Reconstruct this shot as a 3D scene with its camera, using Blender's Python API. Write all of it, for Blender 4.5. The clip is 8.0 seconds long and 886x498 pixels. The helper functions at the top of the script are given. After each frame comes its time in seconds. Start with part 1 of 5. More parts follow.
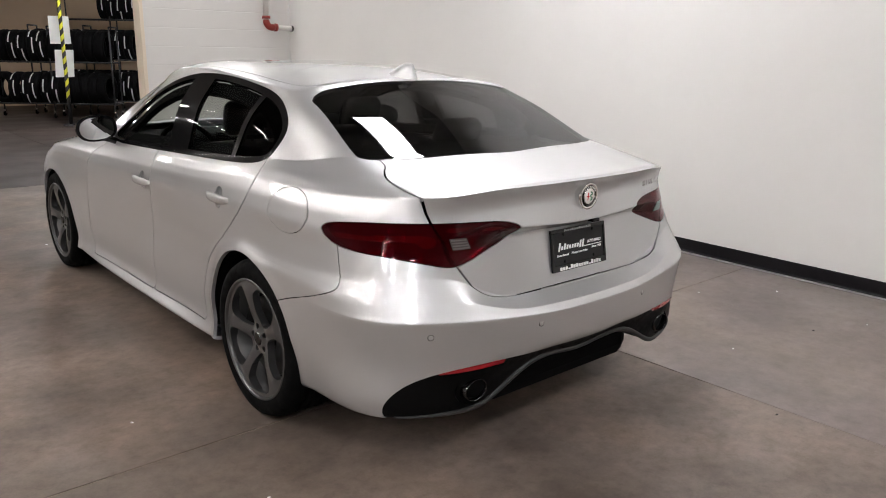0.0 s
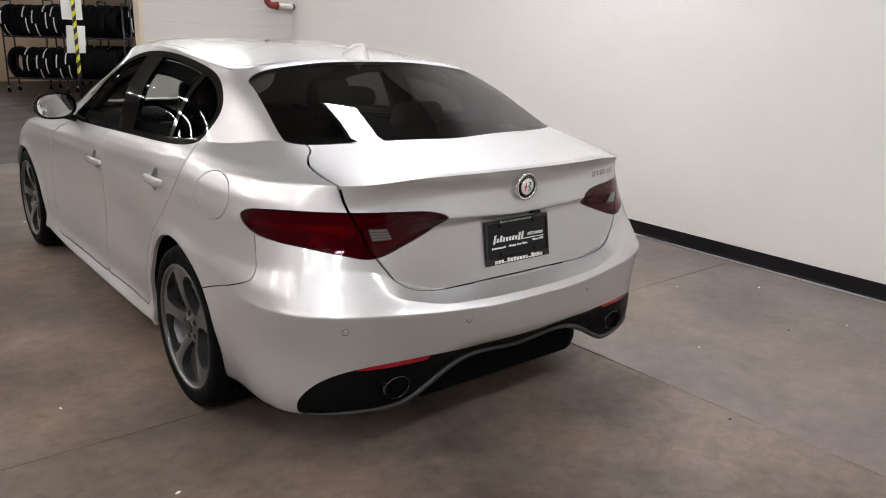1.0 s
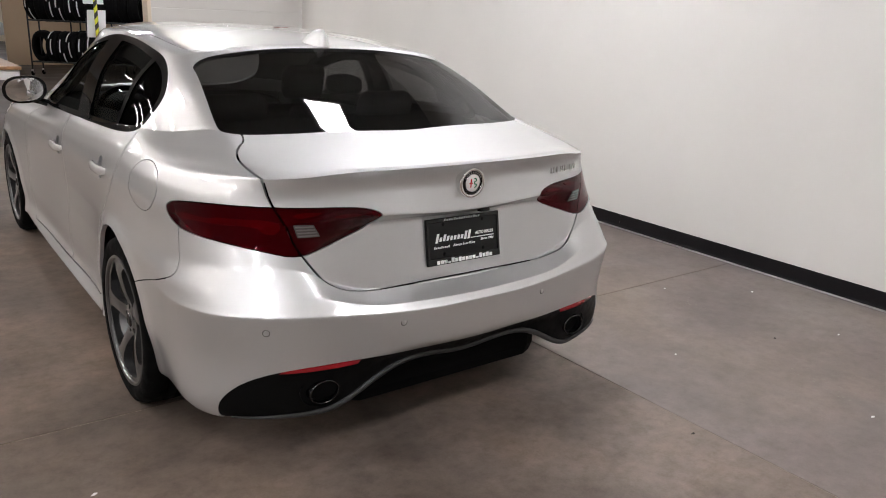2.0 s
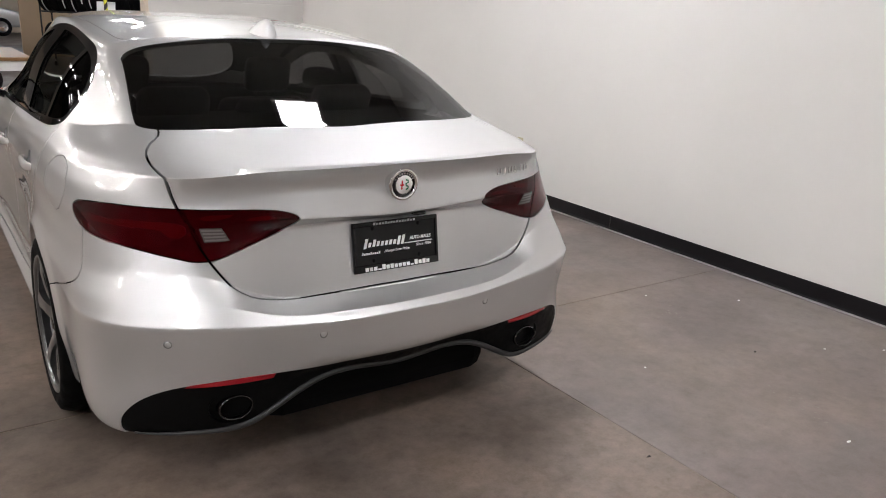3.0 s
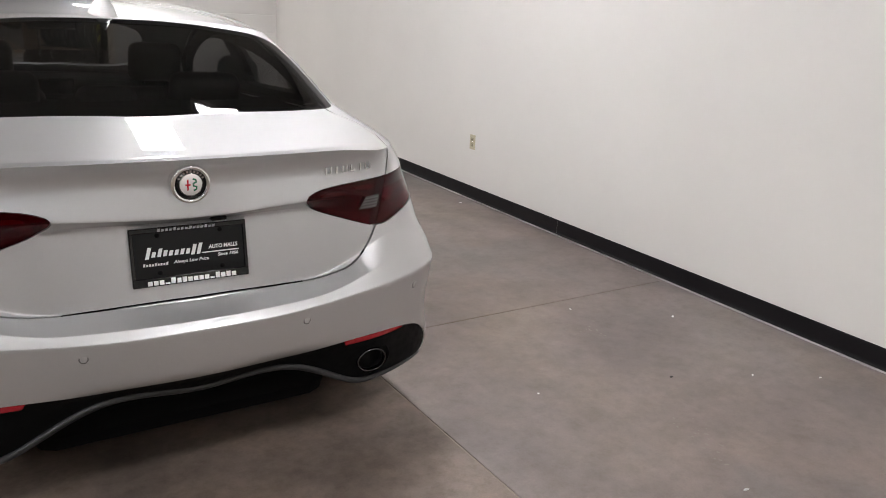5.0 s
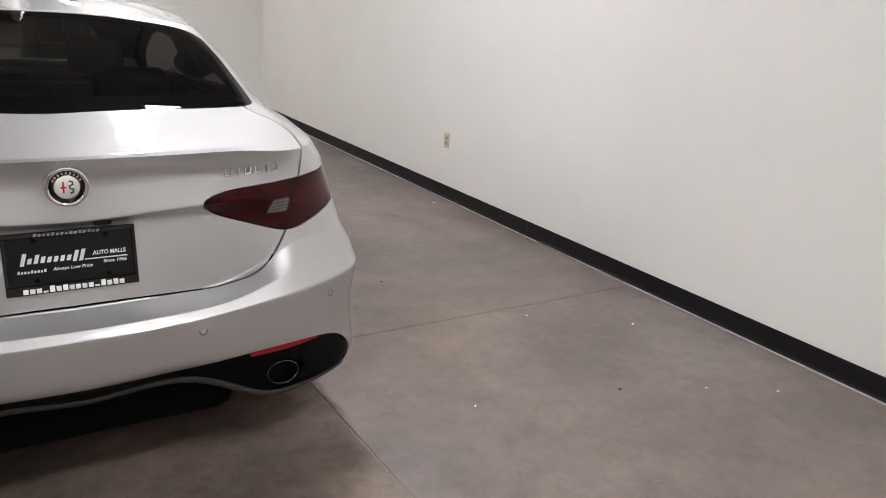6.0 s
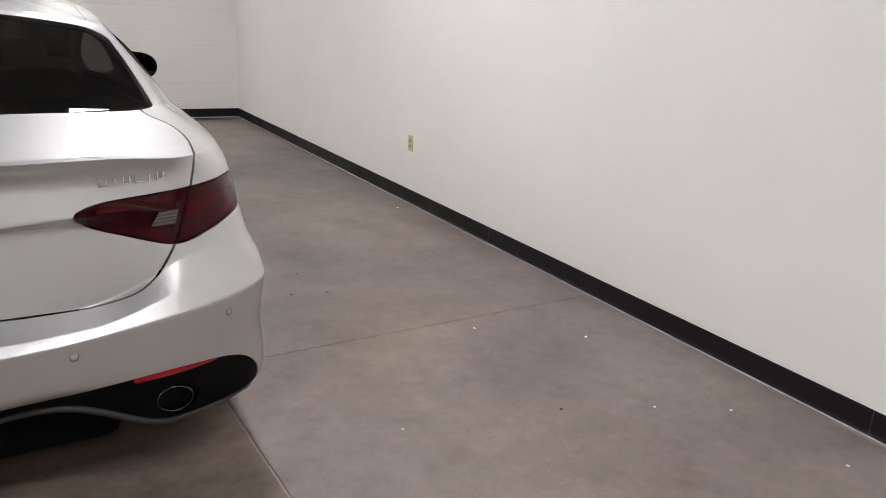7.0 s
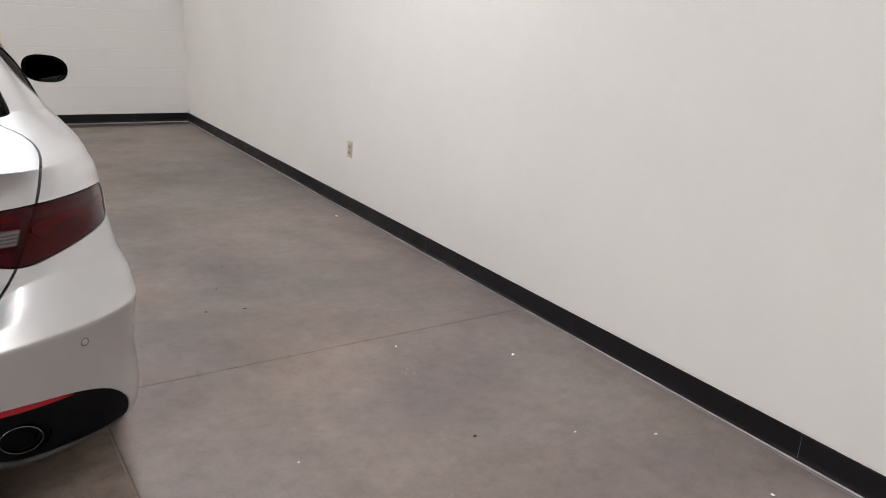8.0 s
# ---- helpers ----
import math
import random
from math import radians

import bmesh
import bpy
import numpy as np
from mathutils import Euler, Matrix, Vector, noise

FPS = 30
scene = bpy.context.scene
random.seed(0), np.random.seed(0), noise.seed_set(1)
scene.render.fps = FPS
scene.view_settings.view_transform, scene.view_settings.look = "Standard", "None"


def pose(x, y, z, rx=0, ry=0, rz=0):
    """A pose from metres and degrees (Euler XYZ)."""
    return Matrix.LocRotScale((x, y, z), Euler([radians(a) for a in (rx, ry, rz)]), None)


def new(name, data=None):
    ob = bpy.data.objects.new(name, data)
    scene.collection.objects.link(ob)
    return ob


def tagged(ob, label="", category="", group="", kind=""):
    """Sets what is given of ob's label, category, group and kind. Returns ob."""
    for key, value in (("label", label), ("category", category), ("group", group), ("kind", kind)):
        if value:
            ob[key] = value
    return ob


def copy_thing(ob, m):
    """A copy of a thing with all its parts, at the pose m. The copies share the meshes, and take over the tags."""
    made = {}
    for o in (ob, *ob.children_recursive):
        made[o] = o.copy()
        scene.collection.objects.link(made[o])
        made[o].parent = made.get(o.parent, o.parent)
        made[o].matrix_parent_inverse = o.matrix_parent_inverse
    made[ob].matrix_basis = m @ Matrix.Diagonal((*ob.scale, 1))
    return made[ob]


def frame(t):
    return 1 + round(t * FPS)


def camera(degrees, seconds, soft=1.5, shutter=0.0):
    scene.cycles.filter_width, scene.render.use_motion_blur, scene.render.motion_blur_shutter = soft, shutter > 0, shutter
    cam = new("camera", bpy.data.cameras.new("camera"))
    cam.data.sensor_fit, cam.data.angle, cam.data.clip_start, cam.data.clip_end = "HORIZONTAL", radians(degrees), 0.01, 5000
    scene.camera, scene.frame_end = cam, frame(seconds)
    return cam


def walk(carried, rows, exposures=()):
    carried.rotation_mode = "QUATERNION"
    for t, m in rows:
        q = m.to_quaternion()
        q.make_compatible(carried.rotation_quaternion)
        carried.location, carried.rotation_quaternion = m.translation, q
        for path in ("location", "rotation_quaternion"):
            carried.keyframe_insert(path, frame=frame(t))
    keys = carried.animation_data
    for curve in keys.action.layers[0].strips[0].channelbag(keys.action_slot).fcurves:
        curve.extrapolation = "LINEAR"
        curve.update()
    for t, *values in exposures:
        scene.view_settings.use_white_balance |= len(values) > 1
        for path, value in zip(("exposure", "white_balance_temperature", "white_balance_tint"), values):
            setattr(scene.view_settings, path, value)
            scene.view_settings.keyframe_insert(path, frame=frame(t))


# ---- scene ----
# ---------------------------------------------------------------- camera
cam = camera(60.15, 8.0, soft=1.0)
PATH = [
    (0.0, -2.2636, -2.7521, 1.4714, -14.347, -0.838, -40.718),
    (0.5, -2.1017, -2.7946, 1.4703, -15.118, -1.279, -39.734),
    (1.0, -1.9201, -2.8716, 1.4759, -15.704, -1.613, -38.635),
    (1.5, -1.7540, -2.9270, 1.4753, -16.121, -1.984, -37.367),
    (3.0, -1.2350, -2.9586, 1.4689, -16.951, -2.643, -34.288),
    (3.5, -1.0627, -2.9884, 1.4484, -16.674, -2.689, -33.776),
    (4.0, -0.8992, -2.9904, 1.4319, -16.758, -2.705, -33.364),
    (4.5, -0.7038, -2.9841, 1.4295, -16.935, -2.832, -32.926),
    (6.0, -0.1966, -3.0313, 1.4358, -17.447, -3.207, -31.516),
    (6.5, -0.0334, -3.0231, 1.4253, -17.383, -3.154, -31.403),
    (7.0, 0.1336, -3.0089, 1.4315, -17.354, -3.000, -31.590),
    (7.5, 0.2863, -3.0067, 1.4283, -17.290, -2.591, -32.302),
    (8.0, 0.4612, -2.9816, 1.4364, -17.077, -3.056, -33.298),
]
walk(cam, [(t, pose(x, y, z, 90 + pitch, roll, yaw)) for t, x, y, z, pitch, roll, yaw in PATH], exposures=[(0.0, 0.07), (8.0, 0.07)])

# ---------------------------------------------------------------- light
LAMP_Z = 4.1
# (-4.2, -7.5) is an added lamp that brightens the tail from behind
PANELS = ((1.35, 1.0), (-6.0, -4.5), (-4.2, -7.5))
# set weaker than the other panels to hold down glare on the boot deck
WEAK_PANEL = (1.35, 6.02)
# (-2.6, -4.4) is an added fill lamp for the tail's left corner
HALF_PANELS = ((1.35, -3.9), (-2.6, -4.4))
STORE_LAMPS = ((1.4, 11.6), (3.4, 10.8), (5.0, 12.0), (-1.5, 24.5), (1.0, 27.0), (7.0, 24.0))
STRIPS = [(x, y) for x in (-3.7, -5.6, -7.5) for y in (-0.6, 2.4, 5.4, 8.4, 11.4)]
STRIPS += [(-5.6, -6.8), (-7.5, -3.8), (-6.5, 15.0), (-6.5, 19.0), (-6.5, 23.0)]
world = bpy.data.worlds.new("world")
scene.world = world
world.use_nodes = True
world.node_tree.nodes["Background"].inputs[0].default_value = (0.9, 0.95, 1.0, 1)
world.node_tree.nodes["Background"].inputs[1].default_value = 0.02

# ---------------------------------------------------------------- materials
def socket(node, name):
    return next(s for s in node.inputs if s.name == name and s.enabled)


def material(name, base, rough=0.5, metal=0.0, coat=0.0, coat_rough=0.03, glass=0.0, ior=1.45, glow=0.0, alpha=1.0):
    m = bpy.data.materials.new(name)
    m.use_nodes = True
    b = m.node_tree.nodes["Principled BSDF"]
    b.inputs["Base Color"].default_value = (*base, 1)
    b.inputs["Roughness"].default_value = rough
    b.inputs["Metallic"].default_value = metal
    b.inputs["Coat Weight"].default_value = coat
    b.inputs["Coat Roughness"].default_value = coat_rough
    b.inputs["Transmission Weight"].default_value = glass
    b.inputs["IOR"].default_value = ior
    b.inputs["Alpha"].default_value = alpha
    if glow:
        b.inputs["Emission Color"].default_value = (*base, 1)
        b.inputs["Emission Strength"].default_value = glow
    return m


def node(m, kind, **values):
    n = m.node_tree.nodes.new(kind)
    for k, v in values.items():
        n.inputs[k.replace("_", " ")].default_value = v
    return n


def link(m, a, b):
    m.node_tree.links.new(a, b)


def noise_at(m, scale, detail=4.0, rough=0.55, stretch=(1, 1, 1)):
    c, p = node(m, "ShaderNodeTexCoord"), node(m, "ShaderNodeMapping")
    p.inputs["Scale"].default_value = stretch
    link(m, c.outputs["Object"], p.inputs["Vector"])
    n = node(m, "ShaderNodeTexNoise", Scale=scale, Detail=detail, Roughness=rough)
    link(m, p.outputs["Vector"], n.inputs["Vector"])
    return n


def ramp(m, source, *stops):
    r = node(m, "ShaderNodeValToRGB")
    e = r.color_ramp.elements
    while len(e) < len(stops):
        e.new(0.5)
    for k, (at, col) in zip(e, stops):
        k.position, k.color = at, (*col, 1) if len(col) == 3 else col
    link(m, source, r.inputs["Fac"])
    return r.outputs["Color"]


def mix(m, a, b, fac=0.5, kind="MULTIPLY"):
    x = node(m, "ShaderNodeMix")
    x.data_type, x.blend_type = "RGBA", kind
    f, p, q = [s for s in x.inputs if s.enabled][:3]
    if hasattr(fac, "links"):
        link(m, fac, f)
    else:
        f.default_value = fac
    link(m, a, p)
    link(m, b, q)
    return next(s for s in x.outputs if s.enabled)


def dull(m, level):
    m.node_tree.nodes["Principled BSDF"].inputs["Specular IOR Level"].default_value = level
    return m


def grey(v):
    return (v, v, v)


def bump(m, source, strength, distance=0.01):
    n = node(m, "ShaderNodeBump", Strength=strength, Distance=distance)
    link(m, source, n.inputs["Height"])
    link(m, n.outputs["Normal"], m.node_tree.nodes["Principled BSDF"].inputs["Normal"])


def vary(m, scale, low, high, detail=4.0, stretch=(1, 1, 1), target="Base Color"):
    n = noise_at(m, scale, detail, stretch=stretch)
    col = ramp(m, n.outputs["Fac"], (0.3, low), (0.7, high))
    link(m, col, m.node_tree.nodes["Principled BSDF"].inputs[target])
    return col


def concrete(name="sealed_concrete", shade=1.0, tint=(1.0, 1.0, 1.0), blotch=1.0):
    """Sealed concrete; blotch: how strong its stains are."""
    def soft(*c):
        c = c if len(c) == 3 else c * 3
        return tuple(1 + (x - 1) * blotch for x in c)
    m = material(name, (0.2, 0.18, 0.165), 0.4)
    b = m.node_tree.nodes["Principled BSDF"]
    big = ramp(m, noise_at(m, 0.45, 4, 0.55).outputs["Fac"], (0.32, tuple(.135 * x for x in soft(.67, .60, .54))), (0.50, (0.140, 0.118, 0.112)), (0.68, tuple(.140 * x for x in soft(1.27, 1.11, 1.11))))
    mid = ramp(m, noise_at(m, 1.6, 5, 0.6).outputs["Fac"], (0.32, soft(0.62)), (0.50, soft(1.0)), (0.68, soft(1.30)))
    warm = ramp(m, noise_at(m, 0.9, 5, 0.6).outputs["Fac"], (0.45, (1, 1, 1)), (0.72, (1.08, 1.0, 0.87)))
    scuff = ramp(m, noise_at(m, 5.0, 6, 0.7, (1, 1.3, 1)).outputs["Fac"], (0.56, soft(1.0)), (0.76, soft(1.25)))
    blot = ramp(m, noise_at(m, 4.5, 6, 0.7).outputs["Fac"], (0.34, soft(0.80, 0.77, 0.73)), (0.52, soft(1.0)), (0.70, soft(1.10)))
    mottle = ramp(m, noise_at(m, 15.0, 6, 0.75).outputs["Fac"], (0.32, soft(0.76, 0.74, 0.70)), (0.5, soft(1.0)), (0.68, soft(1.16)))
    fleck = ramp(m, noise_at(m, 9.0, 6, 0.72).outputs["Fac"], (0.68, grey(1.0)), (0.78, soft(1.6, 1.52, 1.42)))
    fine = ramp(m, noise_at(m, 130, 3, 0.7).outputs["Fac"], (0.3, grey(0.93)), (0.7, grey(1.05)))
    col = big
    tone = node(m, "ShaderNodeRGB")
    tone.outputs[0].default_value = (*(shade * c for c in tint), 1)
    for layer in (mid, warm, scuff, blot, mottle, fleck, fine, tone.outputs[0]):
        col = mix(m, col, layer, 1.0)
    link(m, col, b.inputs["Base Color"])
    link(m, ramp(m, noise_at(m, 1.3, 3, 0.5).outputs["Fac"], (0.25, grey(0.42)), (0.8, grey(0.60))), b.inputs["Roughness"])
    bump(m, noise_at(m, 45, 5, 0.7).outputs["Fac"], 0.05, 0.004)
    return m


def wall_paint(name, base, relief=0.05):
    m = material(name, base, 0.55)
    lo, hi = tuple(c * 0.955 for c in base), tuple(min(1, c * 1.02) for c in base)
    vary(m, 0.9, lo, hi, 5)
    bump(m, noise_at(m, 180, 3, 0.6).outputs["Fac"], relief, 0.002)
    return m


def car_paint():
    m = material("silver_paint", (0.5, 0.5, 0.5), 0.43, 0.79, 1.0, 0.012)
    b = m.node_tree.nodes["Principled BSDF"]
    flake = noise_at(m, 900, 2, 0.5)
    link(m, ramp(m, flake.outputs["Fac"], (0.3, (0.49, 0.49, 0.497)), (0.7, (0.635, 0.635, 0.644))), b.inputs["Base Color"])
    return m


M = {
    "concrete": concrete("sealed_concrete", 1.12, (1.035, 1.0, 0.975), blotch=0.6),
    # floor beyond the opening: its darkness is put into the base colour
    "dark_concrete": concrete("dark_brown_concrete", 0.24, (1.06, 0.9, 0.80)),
    "brown_concrete": concrete("brown_stained_concrete", 0.99, (1.05, 0.965, 0.85)),
    "joint": material("dusty_joint", (0.24, 0.20, 0.16), 0.9),
    "joint_dark": material("dark_scrap", (0.03, 0.026, 0.024), 0.8),
    "flake": material("pale_sealer_flake", (0.21, 0.185, 0.165), 0.6),
    "joint_light": material("pale_caulk", (0.24, 0.205, 0.21), 0.8),
    "ivory_dark": material("ivory_socket", (0.30, 0.26, 0.17), 0.4),
    "wall": wall_paint("warm_white_wall_paint", (0.70, 0.682, 0.662)),
    "block": wall_paint("white_block_paint", (0.71, 0.692, 0.674), 0.2),
    "beige": wall_paint("beige_paint", (0.50, 0.37, 0.25)),
    "jamb": wall_paint("cream_jamb_paint", (0.74, 0.64, 0.52)),
    "ceiling": wall_paint("grey_deck_paint", (0.36, 0.353, 0.347)),
    "dark_wall": wall_paint("unseen_dark_wall", (0.12, 0.115, 0.11)),
    "base": dull(material("black_vinyl_base", (0.0075, 0.0065, 0.008), 0.5), 0.25),
    "paint": car_paint(),
    "gloss_black": material("gloss_black_trim", (0.004, 0.004, 0.0045), 0.06),
    "matt_black": dull(material("grained_black_plastic", (0.003, 0.003, 0.0032), 0.38), 0.09),
    "rubber": dull(material("tyre_rubber", (0.003, 0.003, 0.0032), 0.6), 0.06),
    "rim": material("dark_grey_alloy", (0.088, 0.088, 0.091), 0.33, 0.75, 0.5),
    "barrel": material("rim_barrel_alloy", (0.17, 0.168, 0.166), 0.4, 0.6),
    "lamp_warm": material("warm_lamp_diffuser", (1.0, 0.95, 0.915), 0.5, glow=92.0),
    "disc": material("brake_disc_steel", (0.06, 0.06, 0.06), 0.4, 0.9),
    "chrome": material("chrome", (0.82, 0.82, 0.82), 0.08, 1.0),
    "dark_chrome": material("dark_chrome", (0.09, 0.09, 0.093), 0.16, 1.0),
    # right mirror glass: the dark reflection is put into its base colour
    "mirror_dark_view": material("dark_reflection_mirror_glass", (0.035, 0.035, 0.037), 0.02, 1.0),
    "mirror": material("mirror_glass", (0.9, 0.9, 0.9), 0.01, 1.0),
    "seat": material("black_leather", (0.016, 0.016, 0.017), 0.45),
    "cabin": dull(material("black_cabin_trim", (0.0025, 0.0025, 0.0027), 0.7), 0.06),
    "red_lens": material("red_lamp_lens", (0.21, 0.003, 0.010), 0.04, 0, 0.12, glass=0.92, ior=1.2),
    "red_guide": material("red_light_guide", (0.17, 0.007, 0.012), 0.3, 0, 0.5),
    "red_dark": material("dark_red_housing", (0.05, 0.004, 0.008), 0.3, 0, 0.5),
    "clear_lens": material("clear_reverse_lens", (0.75, 0.72, 0.70), 0.25, 0.0, 0.8),
    "rev_lens": material("smoky_reverse_lens", (0.085, 0.072, 0.072), 0.2, 0.0, 0.8),
    "rev_rib": material("pale_reverse_rib", (0.115, 0.10, 0.10), 0.3, 0.0, 0.8),
    "tip": material("exhaust_tip_chrome", (0.07, 0.07, 0.072), 0.22, 1.0),
    "lip": material("dark_grey_lip", (0.024, 0.024, 0.025), 0.45),
    "reflector": material("red_reflector", (0.25, 0.008, 0.014), 0.25, 0, 0.3),
    "white": material("white_paper", (0.85, 0.85, 0.84), 0.7),
    "tyre_label": material("grey_white_label", (0.55, 0.55, 0.55), 0.7),
    "letters": material("white_lettering", (0.82, 0.82, 0.82), 0.5),
    "plate": dull(material("black_plate_insert", (0.006, 0.006, 0.0065), 0.35), 0.3),
    "yellow": material("yellow_tape", (0.62, 0.60, 0.04), 0.45),
    "black_tape": material("black_tape", (0.015, 0.015, 0.015), 0.5),
    "steel": material("black_rack_steel", (0.03, 0.03, 0.032), 0.45, 0.4),
    "red_pipe": material("red_coupling", (0.24, 0.03, 0.022), 0.4),
    "pvc": material("white_pipe", (0.78, 0.76, 0.73), 0.35),
    "ivory": material("ivory_plastic", (0.46, 0.41, 0.29), 0.4),
    "wood": material("oak_cap", (0.30, 0.16, 0.07), 0.4),
    "lamp": material("lamp_diffuser", (0.975, 0.975, 1.0), 0.5, glow=1.0),
    "lamp_weak": material("weak_lamp_diffuser", (0.985, 0.98, 0.97), 0.5, glow=26.0),
    "lamp_half": material("dimmed_lamp_diffuser", (0.985, 0.98, 0.98), 0.5, glow=46.0),
    "lamp_body": material("lamp_housing", (0.7, 0.7, 0.7), 0.5),
    "enamel_red": material("badge_red", (0.5, 0.02, 0.03), 0.2, 0, 0.6),
    "enamel_green": material("badge_green", (0.02, 0.16, 0.08), 0.2, 0, 0.6),
    "mark": material("bright_silver_mark", (0.72, 0.72, 0.72), 0.16, 1.0),
    "sensor": material("brushed_grey_metal", (0.30, 0.30, 0.30), 0.4, 0.6),
    "sensor_gap": material("dark_sensor_gap", (0.14, 0.14, 0.14), 0.5),
    "cone": material("red_plastic", (0.55, 0.03, 0.03), 0.5),
}


def tinted(name, tint, rough=0.0, reflect=1.0):
    """Thin pane: lets light straight through with a tint, and mirrors by its Fresnel."""
    m = bpy.data.materials.new(name)
    m.use_nodes = True
    t = m.node_tree
    t.nodes.clear()
    out, see, gloss = t.nodes.new("ShaderNodeOutputMaterial"), t.nodes.new("ShaderNodeBsdfTransparent"), t.nodes.new("ShaderNodeBsdfGlossy")
    join, lw, p5, mad = (t.nodes.new("ShaderNode" + k) for k in ("MixShader", "LayerWeight", "Math", "Math"))
    p5.operation, mad.operation = "POWER", "MULTIPLY_ADD"
    lw.inputs[0].default_value, p5.inputs[1].default_value = 0.5, 5.0
    mad.inputs[1].default_value, mad.inputs[2].default_value = 0.93 * reflect, 0.07 * reflect
    link(m, lw.outputs["Facing"], p5.inputs[0])
    link(m, p5.outputs[0], mad.inputs[0])
    see.inputs[0].default_value = (*tint, 1)
    gloss.inputs["Roughness"].default_value = rough
    link(m, mad.outputs[0], join.inputs[0])
    link(m, see.outputs[0], join.inputs[1])
    link(m, gloss.outputs[0], join.inputs[2])
    link(m, join.outputs[0], out.inputs[0])
    return m


M["side_glass"] = tinted("side_window_glass", (0.66, 0.68, 0.66), 0.0, 0.18)
M["privacy_glass"] = tinted("dark_quarter_glass", (0.05, 0.05, 0.05), 0.0, 0.2)
M["rear_glass"] = tinted("rear_window_glass", (0.125, 0.122, 0.124), 0.0, 0.75)
for key, sc, lo, hi in (("rubber", 25, 0.6, 0.85), ("matt_black", 40, 0.42, 0.6), ("base", 6, 0.35, 0.5), ("steel", 14, 0.35, 0.6)):
    vary(M[key], sc, grey(lo), grey(hi), target="Roughness")
vary(M["wood"], 9, (0.22, 0.11, 0.045), (0.36, 0.20, 0.09), 6, (1, 12, 12))
vary(M["seat"], 70, (0.004, 0.004, 0.0043), (0.009, 0.009, 0.0094))
vary(M["disc"], 30, (0.04, 0.04, 0.04), (0.08, 0.08, 0.08), 3)
M["lamp"].node_tree.nodes["Principled BSDF"].inputs["Emission Strength"].default_value = 72.0

# ---------------------------------------------------------------- building tools
def mesh(name, bm, mat, smooth=None):
    if smooth is not None:
        for f in bm.faces:
            f.smooth = smooth
    data = bpy.data.meshes.new(name)
    bm.to_mesh(data)
    bm.free()
    data.materials.append(mat)
    return data


def part(name, bm, mat, parent=None, label="", m=None, smooth=None):
    """Links a bmesh as one mesh object under a thing or a part."""
    ob = new(name, mesh(name, bm, mat, smooth))
    if parent is not None:
        ob.parent = parent
        ob.matrix_parent_inverse = parent_world(parent).inverted()
    if m is not None:
        ob.matrix_basis = m
    if label:
        ob["label"] = label
    return ob


def parent_world(ob):
    m = ob.matrix_parent_inverse @ ob.matrix_basis if ob.parent else ob.matrix_basis.copy()
    return parent_world(ob.parent) @ m if ob.parent else m


def thing(name, m, label, category, group="", kind=""):
    e = new(name)
    e.empty_display_size = 0.1
    e.matrix_basis = m
    return tagged(e, label, category, group, kind)


def box(bm, a, b, bevel=0.0, m=None, segments=2):
    """A box from corner a to corner b."""
    a, b = Vector(a), Vector(b)
    r = bmesh.ops.create_cube(bm, size=1)
    bmesh.ops.transform(bm, verts=r["verts"], matrix=Matrix.Translation((a + b) / 2) @ Matrix.Diagonal((*[abs(x) for x in (b - a)], 1)))
    vs = r["verts"]
    if bevel:
        es = list({e for v in vs for e in v.link_edges})
        out = bmesh.ops.bevel(bm, geom=es, offset=bevel, segments=segments, affect="EDGES", profile=0.5)
        vs = list({v for f in out["faces"] for v in f.verts} | {v for v in vs if v.is_valid})
    if m is not None:
        bmesh.ops.transform(bm, verts=vs, matrix=m)
    return bm


def rod(bm, a, b, r, r2=None, sides=12, caps=True):
    a, b = Vector(a), Vector(b)
    d = b - a
    m = Matrix.Translation((a + b) / 2) @ d.to_track_quat("Z", "Y").to_matrix().to_4x4()
    bmesh.ops.create_cone(bm, cap_ends=caps, segments=sides, radius1=r, radius2=r if r2 is None else r2, depth=d.length, matrix=m)
    return bm


def lathe(profile, sides=48, axis="x", bm=None, m=None):
    """Turns (radius, along) points round an axis."""
    bm = bm or bmesh.new()
    rings = []
    for r, h in profile:
        ring = []
        for k in range(sides):
            a = 2 * math.pi * k / sides
            c, s = r * math.cos(a), r * math.sin(a)
            p = {"x": (h, c, s), "y": (c, h, s), "z": (c, s, h)}[axis]
            ring.append(bm.verts.new(m @ Vector(p) if m else p))
        rings.append(ring)
    for p, q in zip(rings, rings[1:]):
        for k in range(sides):
            j = (k + 1) % sides
            bm.faces.new((p[k], p[j], q[j], q[k]))
    for f in bm.faces:
        f.smooth = True
    return bm


def tube(points, r, sides=8, closed=False):
    """A round bar along points; r is its radius, or one for each point."""
    bm, pts, rings = bmesh.new(), [Vector(p) for p in points], []
    n = len(pts)
    radii = list(r) if hasattr(r, "__len__") else [r] * n
    for i, p in enumerate(pts):
        d = (pts[(i + 1) % n] - pts[i - 1]) if closed else (pts[min(i + 1, n - 1)] - pts[max(i - 1, 0)])
        q = d.to_track_quat("Z", "Y").to_matrix()
        rings.append([bm.verts.new(p + q @ Vector((radii[i] * math.cos(2 * math.pi * k / sides), radii[i] * math.sin(2 * math.pi * k / sides), 0))) for k in range(sides)])
    for i in range(n if closed else n - 1):
        p, q = rings[i], rings[(i + 1) % n]
        for k in range(sides):
            j = (k + 1) % sides
            bm.faces.new((p[k], p[j], q[j], q[k]))
    if not closed:
        bm.faces.new(rings[0][::-1])
        bm.faces.new(rings[-1])
    for f in bm.faces:
        f.smooth = True
    return bm


